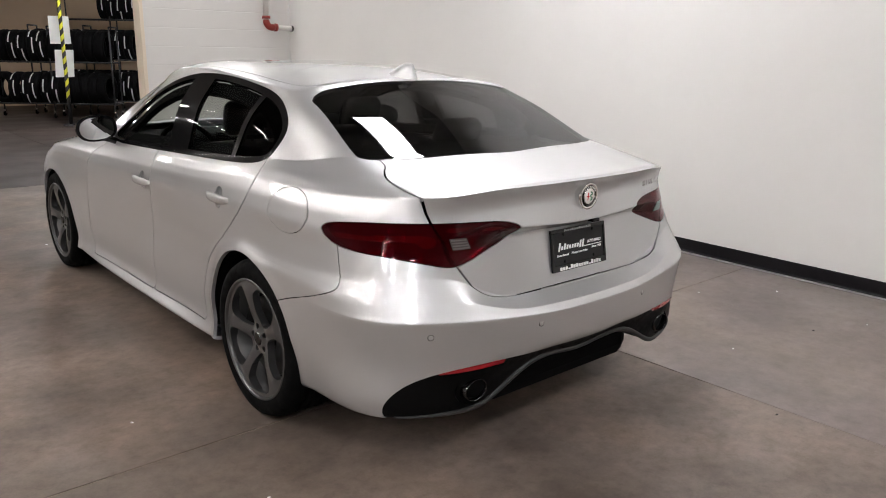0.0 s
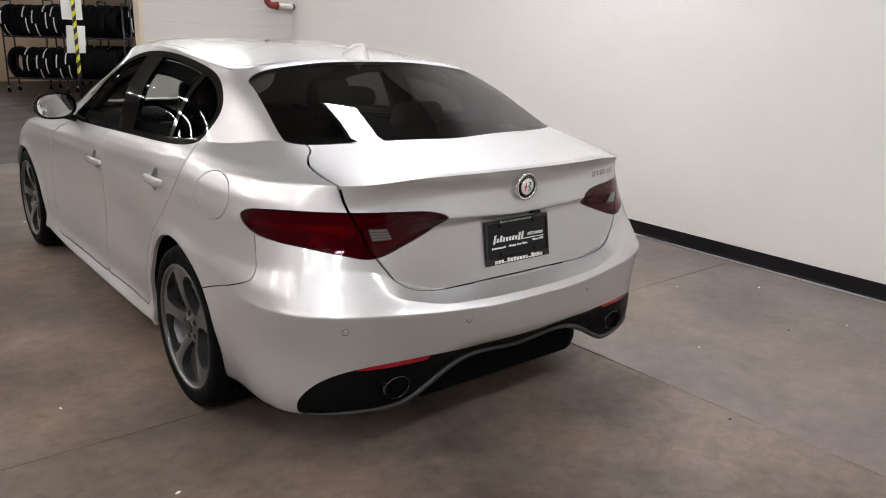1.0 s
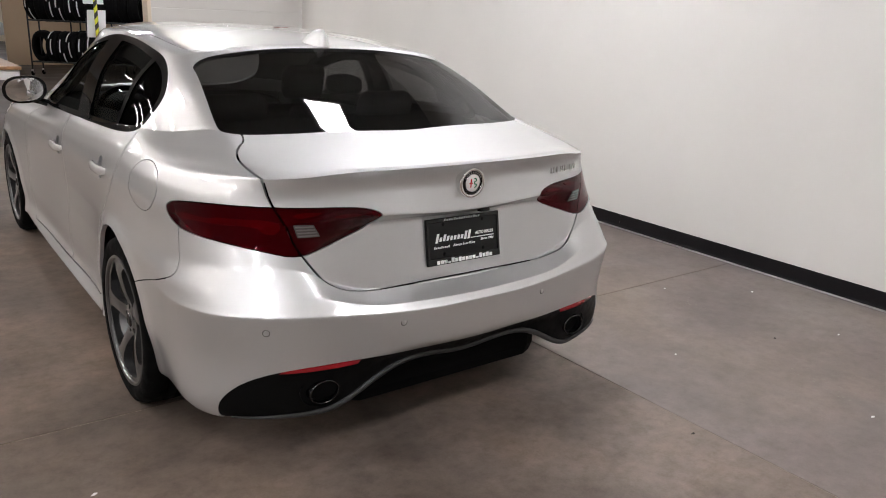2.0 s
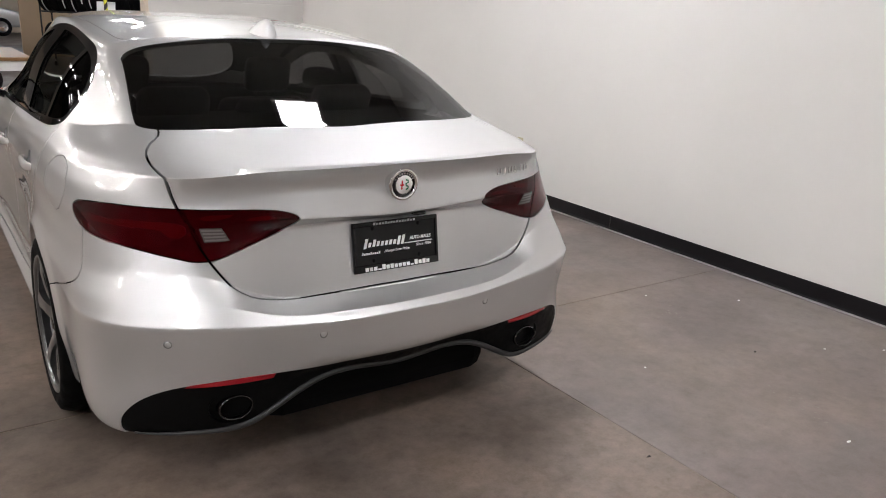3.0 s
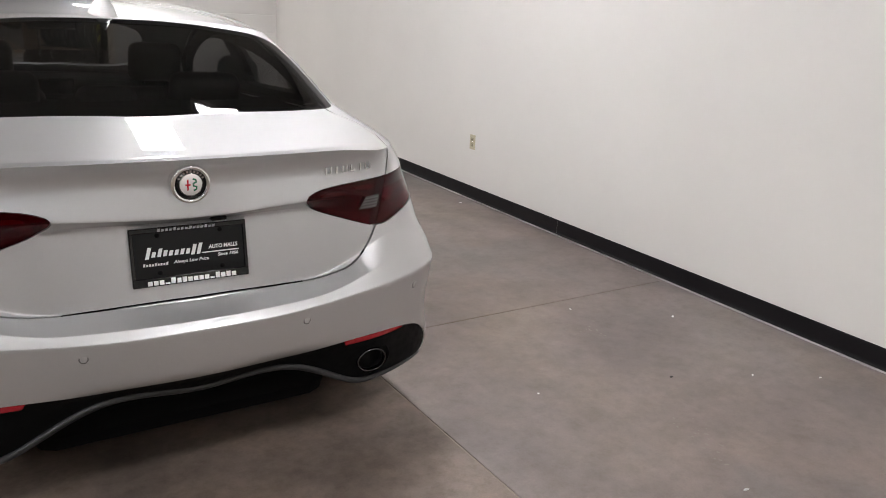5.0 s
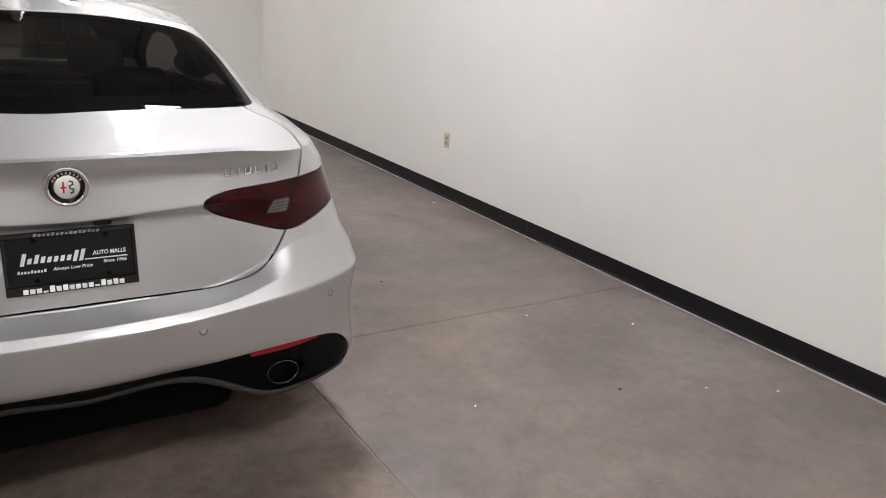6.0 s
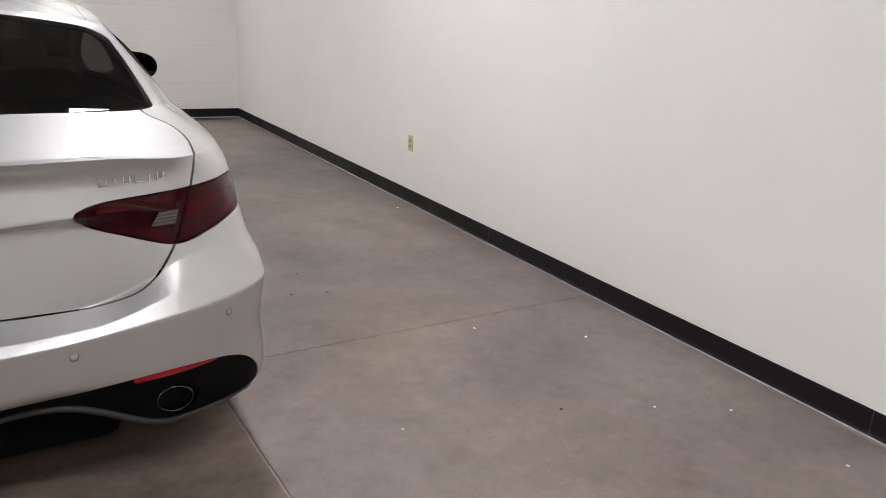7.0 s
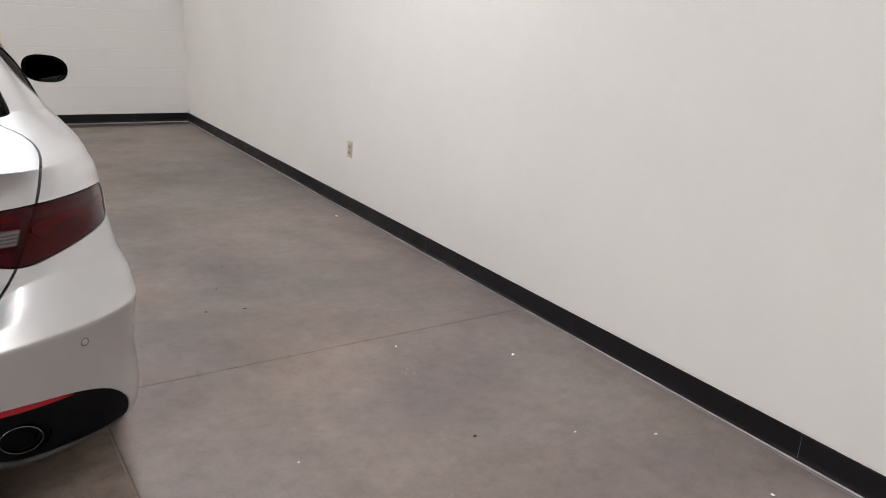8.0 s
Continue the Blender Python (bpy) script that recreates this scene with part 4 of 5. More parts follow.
def wheel(name, y, sgn, width, x_face):
    """sgn: the side of the car, -1 or 1; x_face: how far out the rim's face stands."""
    w = part(name, lathe([(.240, -.012), (.250, .001), (.264, .008), (.288, .011), (.314, .001), (.3285, -.03), (.330, -.066), (.3215, -.068), (.3215, -.074), (.3305, -.076), (.3305, -.108), (.3215, -.11), (.3215, -.117), (.3305, -.119), (.3305, -.152), (.3215, -.154), (.3215, -.16), (.330, -.162), (.3285, -width + .03), (.310, -width + .006), (.262, -width), (.236, -width + .012)], 72), M["rubber"], car, "black low-profile tyre")
    rim = part("rim", lathe([(.254, .003), (.250, .008), (.243, .004), (.239, -.008), (.236, -.022)], 64), M["rim"], w, "dark grey alloy rim flange")
    inner_rim = part("rim_barrel", lathe([(.2365, -.018), (.228, -.05), (.215, -width + .03), (.238, -width + .01)], 48), M["barrel"], w)
    spokes = part("spokes", wheel_face(), M["rim"], w, "dark grey five-spoke alloy face")
    cap = part("hub_cap", lathe([(0, -.012), (.020, -.0125), (.029, -.017), (.031, -.030)], 24), M["dark_chrome"], w, "grey hub cap")
    disc = part("brake_disc", lathe([(.05, -.075), (.07, -.075), (.072, -.066), (.165, -.066), (.168, -.07), (.168, -.09), (.05, -.092)], 48), M["disc"], w, "bare steel brake disc")
    bm = box(bmesh.new(), (-.115, .10, -.085), (-.052, .178, .085), .015)
    cal = part("caliper", bm, M["matt_black"], w)
    barrel = part("back_shell", lathe([(.03, -.12), (.21, -.13)], 32), M["matt_black"], w)
    bolts = []
    for k in range(5):
        t = math.radians(126 + 72 * k)
        bolts.append(part("wheel_bolt", lathe([(0, -.040), (.007, -.040), (.008, -.055)], 6, "x", None, Matrix.Translation((0, .052 * math.cos(t), .052 * math.sin(t)))), M["dark_chrome"], w))
    for ob in (w, rim, inner_rim, spokes, cap, disc, cal, barrel, *bolts):
        ob.data.transform(pose(sgn * x_face, y, .3305) @ Matrix.Diagonal((sgn, 1, 1, 1)) @ pose(0, 0, 0, 26))
        if sgn < 0:
            ob.data.flip_normals()
    return w


for sgn in (-1, 1):
    wheel("rear_wheel", -.040, sgn, .255, .924)
    wheel("front_wheel", 2.82, sgn, .225, .898)

# wheel housings: dark half drums inside the arches
for sgn in (-1, 1):
    for y0, r in ((.02, ARCH_R), (2.82, ARCH_F)):
        bm = bmesh.new()
        rows = []
        for x in (.880, .60):
            rows.append([bm.verts.new((sgn * x, y0 + (r + .006) * math.cos(a), .305 + (r + .006) * math.sin(a))) for a in np.linspace(-.12, math.pi + .12, 40)])
        for k in range(39):
            bm.faces.new((rows[0][k], rows[0][k + 1], rows[1][k + 1], rows[1][k]))
        bm.faces.new(rows[1])
        part("arch_liner", bm, M["cabin"], car, "black wheel arch liner")

# the lip along the lower edge of the insert
edge = ring_curve("lip", np.linspace(0, .80, 60))
path = np.vstack([edge[::-1] * (-1, 1, 1), edge[1:]]) + (0, -.004, .006)
girth = .0105 * np.clip(np.minimum(np.arange(len(path)), np.arange(len(path))[::-1]) / 14, .18, 1) ** .7
part("insert_lip", tube([tuple(p) for p in path], girth, 12), M["lip"], ins, "dark grey lip of the bumper insert")

# underbody and silencer
bm = box(bmesh.new(), (-.70, .36, .135), (.70, 2.46, .30), .03)
part("underbody", bm, M["cabin"], car)
part("rear_undertray", box(bmesh.new(), (-.62, -.66, .165), (.62, .36, .34), .04), M["cabin"], car, "dark undertray round the silencers")
part("front_undertray", box(bmesh.new(), (-.58, 2.46, .15), (.58, 3.25, .32), .03), M["cabin"], car)
bm = box(bmesh.new(), (-.44, -.90, .195), (.44, -.50, .39), .065)
part("diffuser_box", bm, M["cabin"], car, "dark diffuser under the bumper")
for sgn in (-1, 1):
    k = Matrix.Translation((sgn * .556, -.970, .335)) @ Matrix.Diagonal((1.14, 1, .86, 1))
    pipe_end = part("exhaust_tip", lathe([(.040, .18), (.041, .0), (.0435, -.006), (.046, .0), (.046, .18)], 40, "y", None, k), M["tip"], car, "dark chrome oval exhaust tip")
    part("pipe_bore", lathe([(.0395, .01), (.038, .10), (.0, .10)], 32, "y", None, k), M["cabin"], pipe_end)
    # hollow round the pipe
    part("tip_recess", lathe([(.066, .02), (.060, .045), (.045, .06)], 40, "y", None, k), M["cabin"], ins)

# ---------------------------------------------------------------- things on the skin
def on_skin(x, z):
    """Middle of the tail at x and z: the outermost skin near there."""
    d = (v[:, 0] - abs(x)) ** 2 + (v[:, 2] - z) ** 2 + np.where(v[:, 1] < -.5, 0, 9)
    i = np.argsort(d)[:8]
    return np.average(v[i, 1], weights=1 / (d[i] + 1e-5))


# parking sensors and tow-eye cover
for x, z in ((.301, .545), (.722, .547)):
    for sgn in (-1, 1):
        near_pts = v[np.argsort(((v[:, :3] - (x, -1.0, z)) ** 2).sum(1))[:40], :3]
        n = Vector(np.linalg.svd(near_pts - near_pts.mean(0))[2][2])
        n = n if n.y < 0 else -n
        c = near_pts[np.argmin(((near_pts - (x, -1.0, z)) ** 2)[:, [0, 2]].sum(1))]
        m = Matrix.Translation((sgn * c[0], c[1], c[2])) @ Vector((sgn * n.x, n.y, n.z)).to_track_quat("Z", "Y").to_matrix().to_4x4()
        sen = part("parking_sensor", lathe([(0, .0012), (.0080, .0010), (.0092, .0004), (.0095, -.004)], 20, "z", None, m), M["paint"], bump_part)
        part("sensor_ring", lathe([(.0092, .0005), (.0118, .0007), (.0124, -.002)], 20, "z", None, m), M["sensor_gap"], sen)

# badge on the boot lid
by = on_skin(0, .963)
m = Matrix.Translation((0, by - .010, .962)) @ pose(0, 0, 0, 90 + 3) @ Matrix.Diagonal((1.13, 1.13, 1, 1))
badge = part("badge", lathe([(.036, .010), (.0375, .014), (.044, .0145), (.0465, .011), (.048, .001), (.048, -.02)], 48, "z", None, m), M["chrome"], lid, "chrome ring of the round badge")
part("badge_field", lathe([(0, .0125), (.0365, .0115), (.037, .006)], 48, "z", None, m), M["gloss_black"], badge)
part("badge_disc", lathe([(0, .0142), (.0255, .0138), (.0262, .011)], 40, "z", None, m), M["clear_lens"], badge, "silvery white middle of the badge")
part("badge_rim", lathe([(.0256, .0146), (.0268, .0146), (.0272, .011)], 40, "z", None, m), M["chrome"], badge)
bm = box(bmesh.new(), (-.0135, -.0018, .0145), (-.0015, .0018, .0158), 0, m)
box(bm, (-.0093, -.013, .0145), (-.0057, .013, .0157), 0, m)
part("badge_bars", bm, M["enamel_red"], badge, "red bars on the badge")
bm = tube([(.004, .014, .015), (.011, .012, .015), (.012, .006, .015), (.005, .003, .015), (.006, -.003, .015), (.013, -.005, .015), (.012, -.011, .015), (.006, -.014, .015)], .0022, 6)
bm.transform(m)
part("badge_curl", bm, M["enamel_green"], badge, "green curl on the badge")
bm = bmesh.new()
for k in range(9):
    a = math.radians(150 - 15 * k)
    box(bm, (-.0020, -.0026, .0118), (.0020, .0026, .0135), 0, m @ Matrix.Translation((.0318 * math.cos(a), .0318 * math.sin(a), 0)) @ Matrix.Rotation(a - math.pi / 2, 4, "Z"))
part("badge_marks", bm, M["chrome"], badge, "small silver marks round the badge")

# model lettering on the lid's right: plain raised chrome bars
for k in range(6):
    f = k / 5
    x = .418 + f * .150
    y = on_skin(x, .962) - .003
    m = Matrix.Translation((x, y, .962)) @ pose(0, 0, 0, 0, 0, 15 + 9 * f)
    bm = bmesh.new()
    w = (.0125, .0030, .0115, .0105, .0030, .0125)[k]
    lean = m @ Matrix.Shear("XZ", 4, (.2, 0))
    if w < .005:
        box(bm, (-w, -.004, -.011), (w, .001, .011), .001, lean, 1)
    else:  # a plain open frame: foot, one or two uprights
        box(bm, (-w, -.004, -.011), (w, .001, -.0062), .001, lean, 1)
        box(bm, (-w, -.004, -.0064), (-w + .0055, .001, .011), .001, lean, 1)
        if k != 3:
            box(bm, (w - .0055, -.004, -.0064), (w, .001, .011), .001, lean, 1)
    part("model_mark", bm, M["mark"], lid, "raised silver bar of the model mark")

# camera pod under the crease
part("reversing_camera", box(bmesh.new(), (.056, -.954, .850), (.100, -.925, .862), .004), M["gloss_black"], lid, "black reversing camera pod")

# plate with its frame
PLATE = Matrix.Translation((0, -.936, .7605)) @ pose(0, 0, 0, -8.8)
pl = part("plate_frame", box(box(box(box(bmesh.new(), (-.158, -.007, .066), (.158, .004, .080), .002), (-.158, -.007, -.080), (.158, .004, -.056), .002), (-.158, -.007, -.057), (-.148, .004, .067), .002), (.148, -.007, -.057), (.158, .004, .067), .002), M["gloss_black"], lid, "black dealer plate frame", m=PLATE)
ins_pl = part("plate_insert", box(bmesh.new(), (-.149, -.003, -.058), (.149, .003, .067), .001), M["plate"], pl, "black dealer advertising plate", m=PLATE)
part("plate_mount", box(bmesh.new(), (-.12, .003, -.06), (.12, .045, .06), .003), M["matt_black"], lid, m=PLATE)
# dealer's slanted mark, web address and frame top as plain bars; the small print in letters


def bars(x0, x1, z0, z1, step, fill, y, lean, heights, mat, label):
    bm, xx, q = bmesh.new(), x0, 0
    while xx < x1 - step * .5:
        h = (z1 - z0) * heights[q % len(heights)]
        low = z0 - (.2 * (z1 - z0) if heights[q % len(heights)] > 1.1 else 0)
        vs = [bm.verts.new((xx + dx * step * fill + lean * (zz - z0), yy, zz)) for yy in (y, y + .0014) for dx, zz in ((0, low), (1, low), (1, z0 + h), (0, z0 + h))]
        bm.faces.new(vs[:4])
        for k in range(4):
            bm.faces.new((vs[k], vs[(k + 1) % 4], vs[4 + (k + 1) % 4], vs[4 + k]))
        xx += step
        q += 1
    return part("plate_print", bm, mat, pl, label, m=PLATE)


bars(-.120, .030, .000, .020, .0152, .62, -.0044, .3, (1.35, .7, 1.1, .8, .7, .7, .75, .7, 1.2, 1.3), M["letters"], "white bars of the dealer mark")
bars(-.120, .122, -.0765, -.0605, .0152, .78, -.0084, .0, (.75, .75, .75, .3, 1.0, .8, .9, .75), M["letters"], "white bars of the web address")
bars(-.085, .075, .0685, .0765, .0105, .66, -.0084, .3, (1, .7, .8, .7), M["sensor"], "grey embossed bars on the frame")
bars(-.128, -.060, -.024, -.016, .0075, .66, -.0044, .2, (1, .7, .8, .7), M["letters"], "small white bars")
text("plate_lettering", "AUTO MALLS", .015, PLATE @ pose(.090, -.0042, .012), M["letters"], pl, "white small print", shear=.15, bold=.0004, width=.082)
text("plate_lettering", "Always Low Price", .012, PLATE @ pose(.000, -.0042, -.019), M["letters"], pl, "white small print", shear=.25, bold=.0002, width=.095)
text("plate_lettering", "Since 1966", .012, PLATE @ pose(.102, -.0042, -.012), M["letters"], pl, "white small print", shear=.25, bold=.0002, width=.058)
part("plate_print", box(bmesh.new(), (.030, -.0042, -.0035), (.135, -.0028, -.0005), 0), M["letters"], pl, m=PLATE)
for x, z in ((-.085, .058), (.085, .058), (-.085, -.045), (.085, -.045)):
    part("plate_screw", lathe([(0, -.0055), (.006, -.005), (.007, -.002)], 12, "y", None, Matrix.Translation((x, 0, z))), M["matt_black"], pl, m=PLATE)

# aerial fin on the roof
bm = bmesh.new()
rings = []
for f in np.linspace(0, 1, 9):
    z = 1.346 + .078 * f
    y0, y1 = .072 + .022 * f, .285 - .135 * f ** 1.6
    w = .046 * (1 - f ** 1.5) ** .7 + .007
    ring = []
    for a in np.linspace(0, 2 * math.pi, 20, endpoint=False):
        ring.append(bm.verts.new((w * math.sin(a), (y0 + y1) / 2 + (y1 - y0) / 2 * math.cos(a), z)))
    rings.append(ring)
for p, q in zip(rings, rings[1:]):
    for k in range(20):
        bm.faces.new((p[k], p[(k + 1) % 20], q[(k + 1) % 20], q[k]))
bm.faces.new(rings[-1])
bmesh.ops.recalc_face_normals(bm, faces=bm.faces)
part("aerial_fin", bm, M["paint"], car, "silver shark-fin aerial", smooth=True)

# door handles over hollow cups
for sgn in (-1, 1):
    for (y0, z0), x0 in zip(CUPS, (.884, .874)):
        bm, rings = bmesh.new(), []
        for f in np.linspace(-1, 1, 25):
            w = max(0.0, 1 - abs(f) ** 2.6) ** .5
            out = x0 + .012 + .020 * w - .016 * max(0, abs(f) - .55)
            rings.append([bm.verts.new((sgn * (out + .011 * w * math.cos(a)), y0 + .105 * f, z0 + .002 * f + (.006 + .015 * w) * math.sin(a) * (1 if f < .3 else 1 - .35 * (f - .3)))) for a in np.linspace(0, 2 * math.pi, 16, endpoint=False)])
        for p, q in zip(rings, rings[1:]):
            for k in range(16):
                bm.faces.new((p[k], p[(k + 1) % 16], q[(k + 1) % 16], q[k]))
        bm.faces.new(rings[0][::-1])
        bm.faces.new(rings[-1])
        bmesh.ops.recalc_face_normals(bm, faces=bm.faces)
        h = part("door_handle", bm, M["paint"], car, smooth=True)
        k = Matrix.Translation((sgn * x0, y0, z0)) @ Matrix.Diagonal((sgn, .040, .047, 1))
        part("handle_cup", lathe([(0, -.030), (.35, -.029), (.65, -.024), (.88, -.014), (1.0, -.002), (1.06, -.004)], 32, "x", None, k), M["paint"], h, "hollow cup behind the handle")
        for e in (-.085, .080):
            part("handle_foot", tube([(sgn * (x0 - .012), y0 + e, z0), (sgn * (x0 + .022), y0 + e * .97, z0)], .010, 10), M["paint"], h)

# door mirrors
for sgn in (-1, 1):
    k = Matrix.Translation((-.925, 1.78, 1.040) if sgn < 0 else (.998, 1.74, 1.044))
    tilt = .008 if sgn < 0 else -.05
    bm = bmesh.new()
    rings = []
    for f in np.linspace(0, 1, 10):
        y = -.045 + .15 * f
        w, h = .106 * math.cos(f * 1.25) ** .6, .072 * math.cos(f * 1.25) ** .6
        rings.append([bm.verts.new(k @ Vector((sgn * w * (abs(math.cos(a)) ** .8) * math.copysign(1, math.cos(a)) + sgn * .01 * math.sin(a), y + tilt * (1 - f) * math.cos(a), h * (abs(math.sin(a)) ** .85) * math.copysign(1, math.sin(a)) - .012 * math.cos(a)))) for a in np.linspace(0, 2 * math.pi, 32, endpoint=False)])
    for p, q in zip(rings, rings[1:]):
        for i in range(32):
            bm.faces.new((p[i], p[(i + 1) % 32], q[(i + 1) % 32], q[i]))
    bm.faces.new(rings[-1])
    bmesh.ops.recalc_face_normals(bm, faces=bm.faces)
    mir = part("door_mirror", bm, M["gloss_black"], car, "gloss black door mirror housing", smooth=True)
    for nm, shrink, y, mt, lb in (("mirror_rim", 1.0, -.044, M["gloss_black"], "black mirror edge"), ("mirror_glass", .84, -.0465, M["mirror" if sgn < 0 else "mirror_dark_view"], "mirror glass" if sgn < 0 else "mirror glass with a dark reflection put into its colour")):
        bm = bmesh.new()
        ring = [bm.verts.new(k @ Vector((sgn * shrink * .106 * (abs(math.cos(a)) ** .8) * math.copysign(1, math.cos(a)) + sgn * .01 * math.sin(a), y + tilt * shrink * math.cos(a), shrink * .072 * (abs(math.sin(a)) ** .85) * math.copysign(1, math.sin(a)) - .012 * math.cos(a)))) for a in np.linspace(0, 2 * math.pi, 32, endpoint=False)]
        bm.faces.new(ring)
        bmesh.ops.recalc_face_normals(bm, faces=bm.faces)
        for f in bm.faces:
            if f.normal.y > 0:
                f.normal_flip()
        part(nm, bm, mt, mir, lb)
    bm = tube([(sgn * .80, 1.79, .955), (sgn * .85, 1.79, .975), (sgn * .91, 1.78, .992)], .02, 10)
    part("mirror_foot", bm, M["gloss_black"], mir, "gloss black mirror foot")

# ---------------------------------------------------------------- lamp insides
# red light bars behind the lens and the clear reversing lamp
for sgn in (-1, 1):
    tails = [o for o in car.children if o.name.startswith(("tail_lamp", "boot_lamp"))]
    outer = [o for o in tails if o.name.startswith("tail_lamp")][0 if sgn < 0 else 1]
    inner = [o for o in tails if o.name.startswith("boot_lamp")][0 if sgn < 0 else 1]
    bar = region([(1.05, .866), (.91, .876), (.79, .880), (.668, .880), (.672, .835), (.72, .835), (.73, .862), (.91, .858), (1.02, .846)], [3, 2], (1, -1.2, -.2), rounds=1)
    vv, piece, _ = carve(v, lamp_out, bar)
    part("light_bar", shell(vv, piece, .012, min(sgn, 0), offset=-.024), M["red_guide"], outer, "red light bar behind the lens")
    vv, piece = trim_to(v, lamp_in, (0, 1, .867), (0, -1, -.827), (1, 0, .629), (-1, .2, -.393))
    cell = part("reversing_lamp", shell(vv, piece, .02, min(sgn, 0), offset=.0004), M["rev_lens"], inner, "smoky whitish reversing lamp")
    for q in range(4):
        z0 = .830 + .0095 * q
        vv, piece = trim_to(v, lamp_in, (0, 1, z0 + .0045), (0, -1, -z0), (1, 0, .625), (-1, .2, -.397))
        part("lamp_rib", shell(vv, piece, .003, min(sgn, 0), offset=.0012), M["rev_rib"], cell)
    bar = region([(.63, .902), (.50, .902), (.40, .893), (.39, .882), (.50, .884), (.63, .886)], [3, 2], (1, -1.2, -.2), rounds=1)
    vv, piece, _ = carve(v, lamp_in, bar)
    part("light_bar", shell(vv, piece, .012, min(sgn, 0), offset=-.02), M["red_guide"], inner, "red light bar behind the lens")

# ---------------------------------------------------------------- cabin
def cushion(bm, a, b, bevel, m=None):
    return box(bm, a, b, bevel, m, 4)


def seat(name, x, y, label):
    k = pose(x, y, .28, 0, 0, 0)
    s = part(name, cushion(bmesh.new(), (-.25, -.02, .0), (.25, .50, .22), .07, k), M["seat"], car, label, smooth=True)
    back_m = pose(x, y, .46, 17)
    part("backrest", cushion(bmesh.new(), (-.25, -.07, .0), (.25, .07, .56), .06, back_m), M["seat"], s, smooth=True)
    part("headrest", cushion(bmesh.new(), (-.125, -.045, .60), (.125, .045, .79), .045, back_m), M["seat"], s, smooth=True)
    for dx in (-.05, .05):
        part("headrest_post", tube([back_m @ Vector((dx, 0, .54)), back_m @ Vector((dx, 0, .62))], .007, 8), M["dark_chrome"], s)


for x in (-.37, .37):
    seat("front_seat", x, 1.25, "black leather front seat")
k = pose(0, .50, .34)
bench = part("rear_bench", cushion(bmesh.new(), (-.62, -.05, 0), (.62, .48, .20), .07, k), M["seat"], car, "black leather rear bench", smooth=True)
bk = pose(0, .42, .50, 22)
part("backrest", cushion(bmesh.new(), (-.62, -.08, 0), (.62, .07, .55), .06, bk), M["seat"], bench, smooth=True)
for x, w in ((-.37, .14), (0, .11), (.37, .14)):
    part("headrest", cushion(bmesh.new(), (x - w, -.05, .54), (x + w, .05, .70 if x else .64), .045, bk), M["seat"], bench, smooth=True)
part("parcel_shelf", box(bmesh.new(), (-.66, -.50, 1.03), (.66, .24, 1.045), .004), M["cabin"], car, "black parcel shelf")
part("rear_bulkhead", box(bmesh.new(), (-.66, .14, .34), (.66, .17, 1.03), 0), M["cabin"], car)
part("cabin_floor", box(bmesh.new(), (-.72, .10, .29), (.72, 2.6, .33), 0), M["cabin"], car)
dash = part("dashboard", cushion(bmesh.new(), (-.70, 1.98, .58), (.70, 2.55, .945), .08), M["cabin"], car, "black dashboard", smooth=True)
part("screen", box(bmesh.new(), (-.12, 1.955, .86), (.12, 2.0, .955), .01), M["gloss_black"], dash)
wheel_m = pose(-.37, 1.83, .86, 66)
sw = part("steering_wheel", tube([wheel_m @ Vector((.18 * math.cos(a), .18 * math.sin(a), 0)) for a in np.linspace(0, 2 * math.pi, 36, endpoint=False)], .015, 10, True), M["cabin"], car)
part("steering_boss", lathe([(0, .02), (.06, .015), (.07, -.02), (.03, -.18)], 24, "z", None, wheel_m), M["cabin"], sw)
for a in (0, math.pi, -math.pi / 2):
    part("wheel_spoke", tube([wheel_m @ Vector((.05 * math.cos(a), .05 * math.sin(a), 0)), wheel_m @ Vector((.172 * math.cos(a), .172 * math.sin(a), 0))], .014, 8), M["cabin"], sw)
part("centre_console", box(bmesh.new(), (-.11, .62, .33), (.11, 2.05, .60), .04), M["cabin"], car)
part("inner_mirror", cushion(bmesh.new(), (-.12, 1.70, 1.235), (.12, 1.73, 1.295), .012), M["gloss_black"], car)
for sgn in (-1, 1):
    part("door_card", box(bmesh.new(), (sgn * .735, .0, .33), (sgn * .765, 2.2, .96), .01), M["cabin"], car)
    part("window_ledge", box(bmesh.new(), (sgn * .74, -.02, .955), (sgn * .80, 1.9, .972), .005), M["cabin"], car)

# headliner and pillar linings: the skin again, a little inside
roof_lin = [f for f in skin + roof_panel if (v[list(f), 2] > 1.06).all()]
part("headliner", shell(v, roof_lin, 0, 1, flange=False, offset=-.02), M["cabin"], car, "dark headliner")

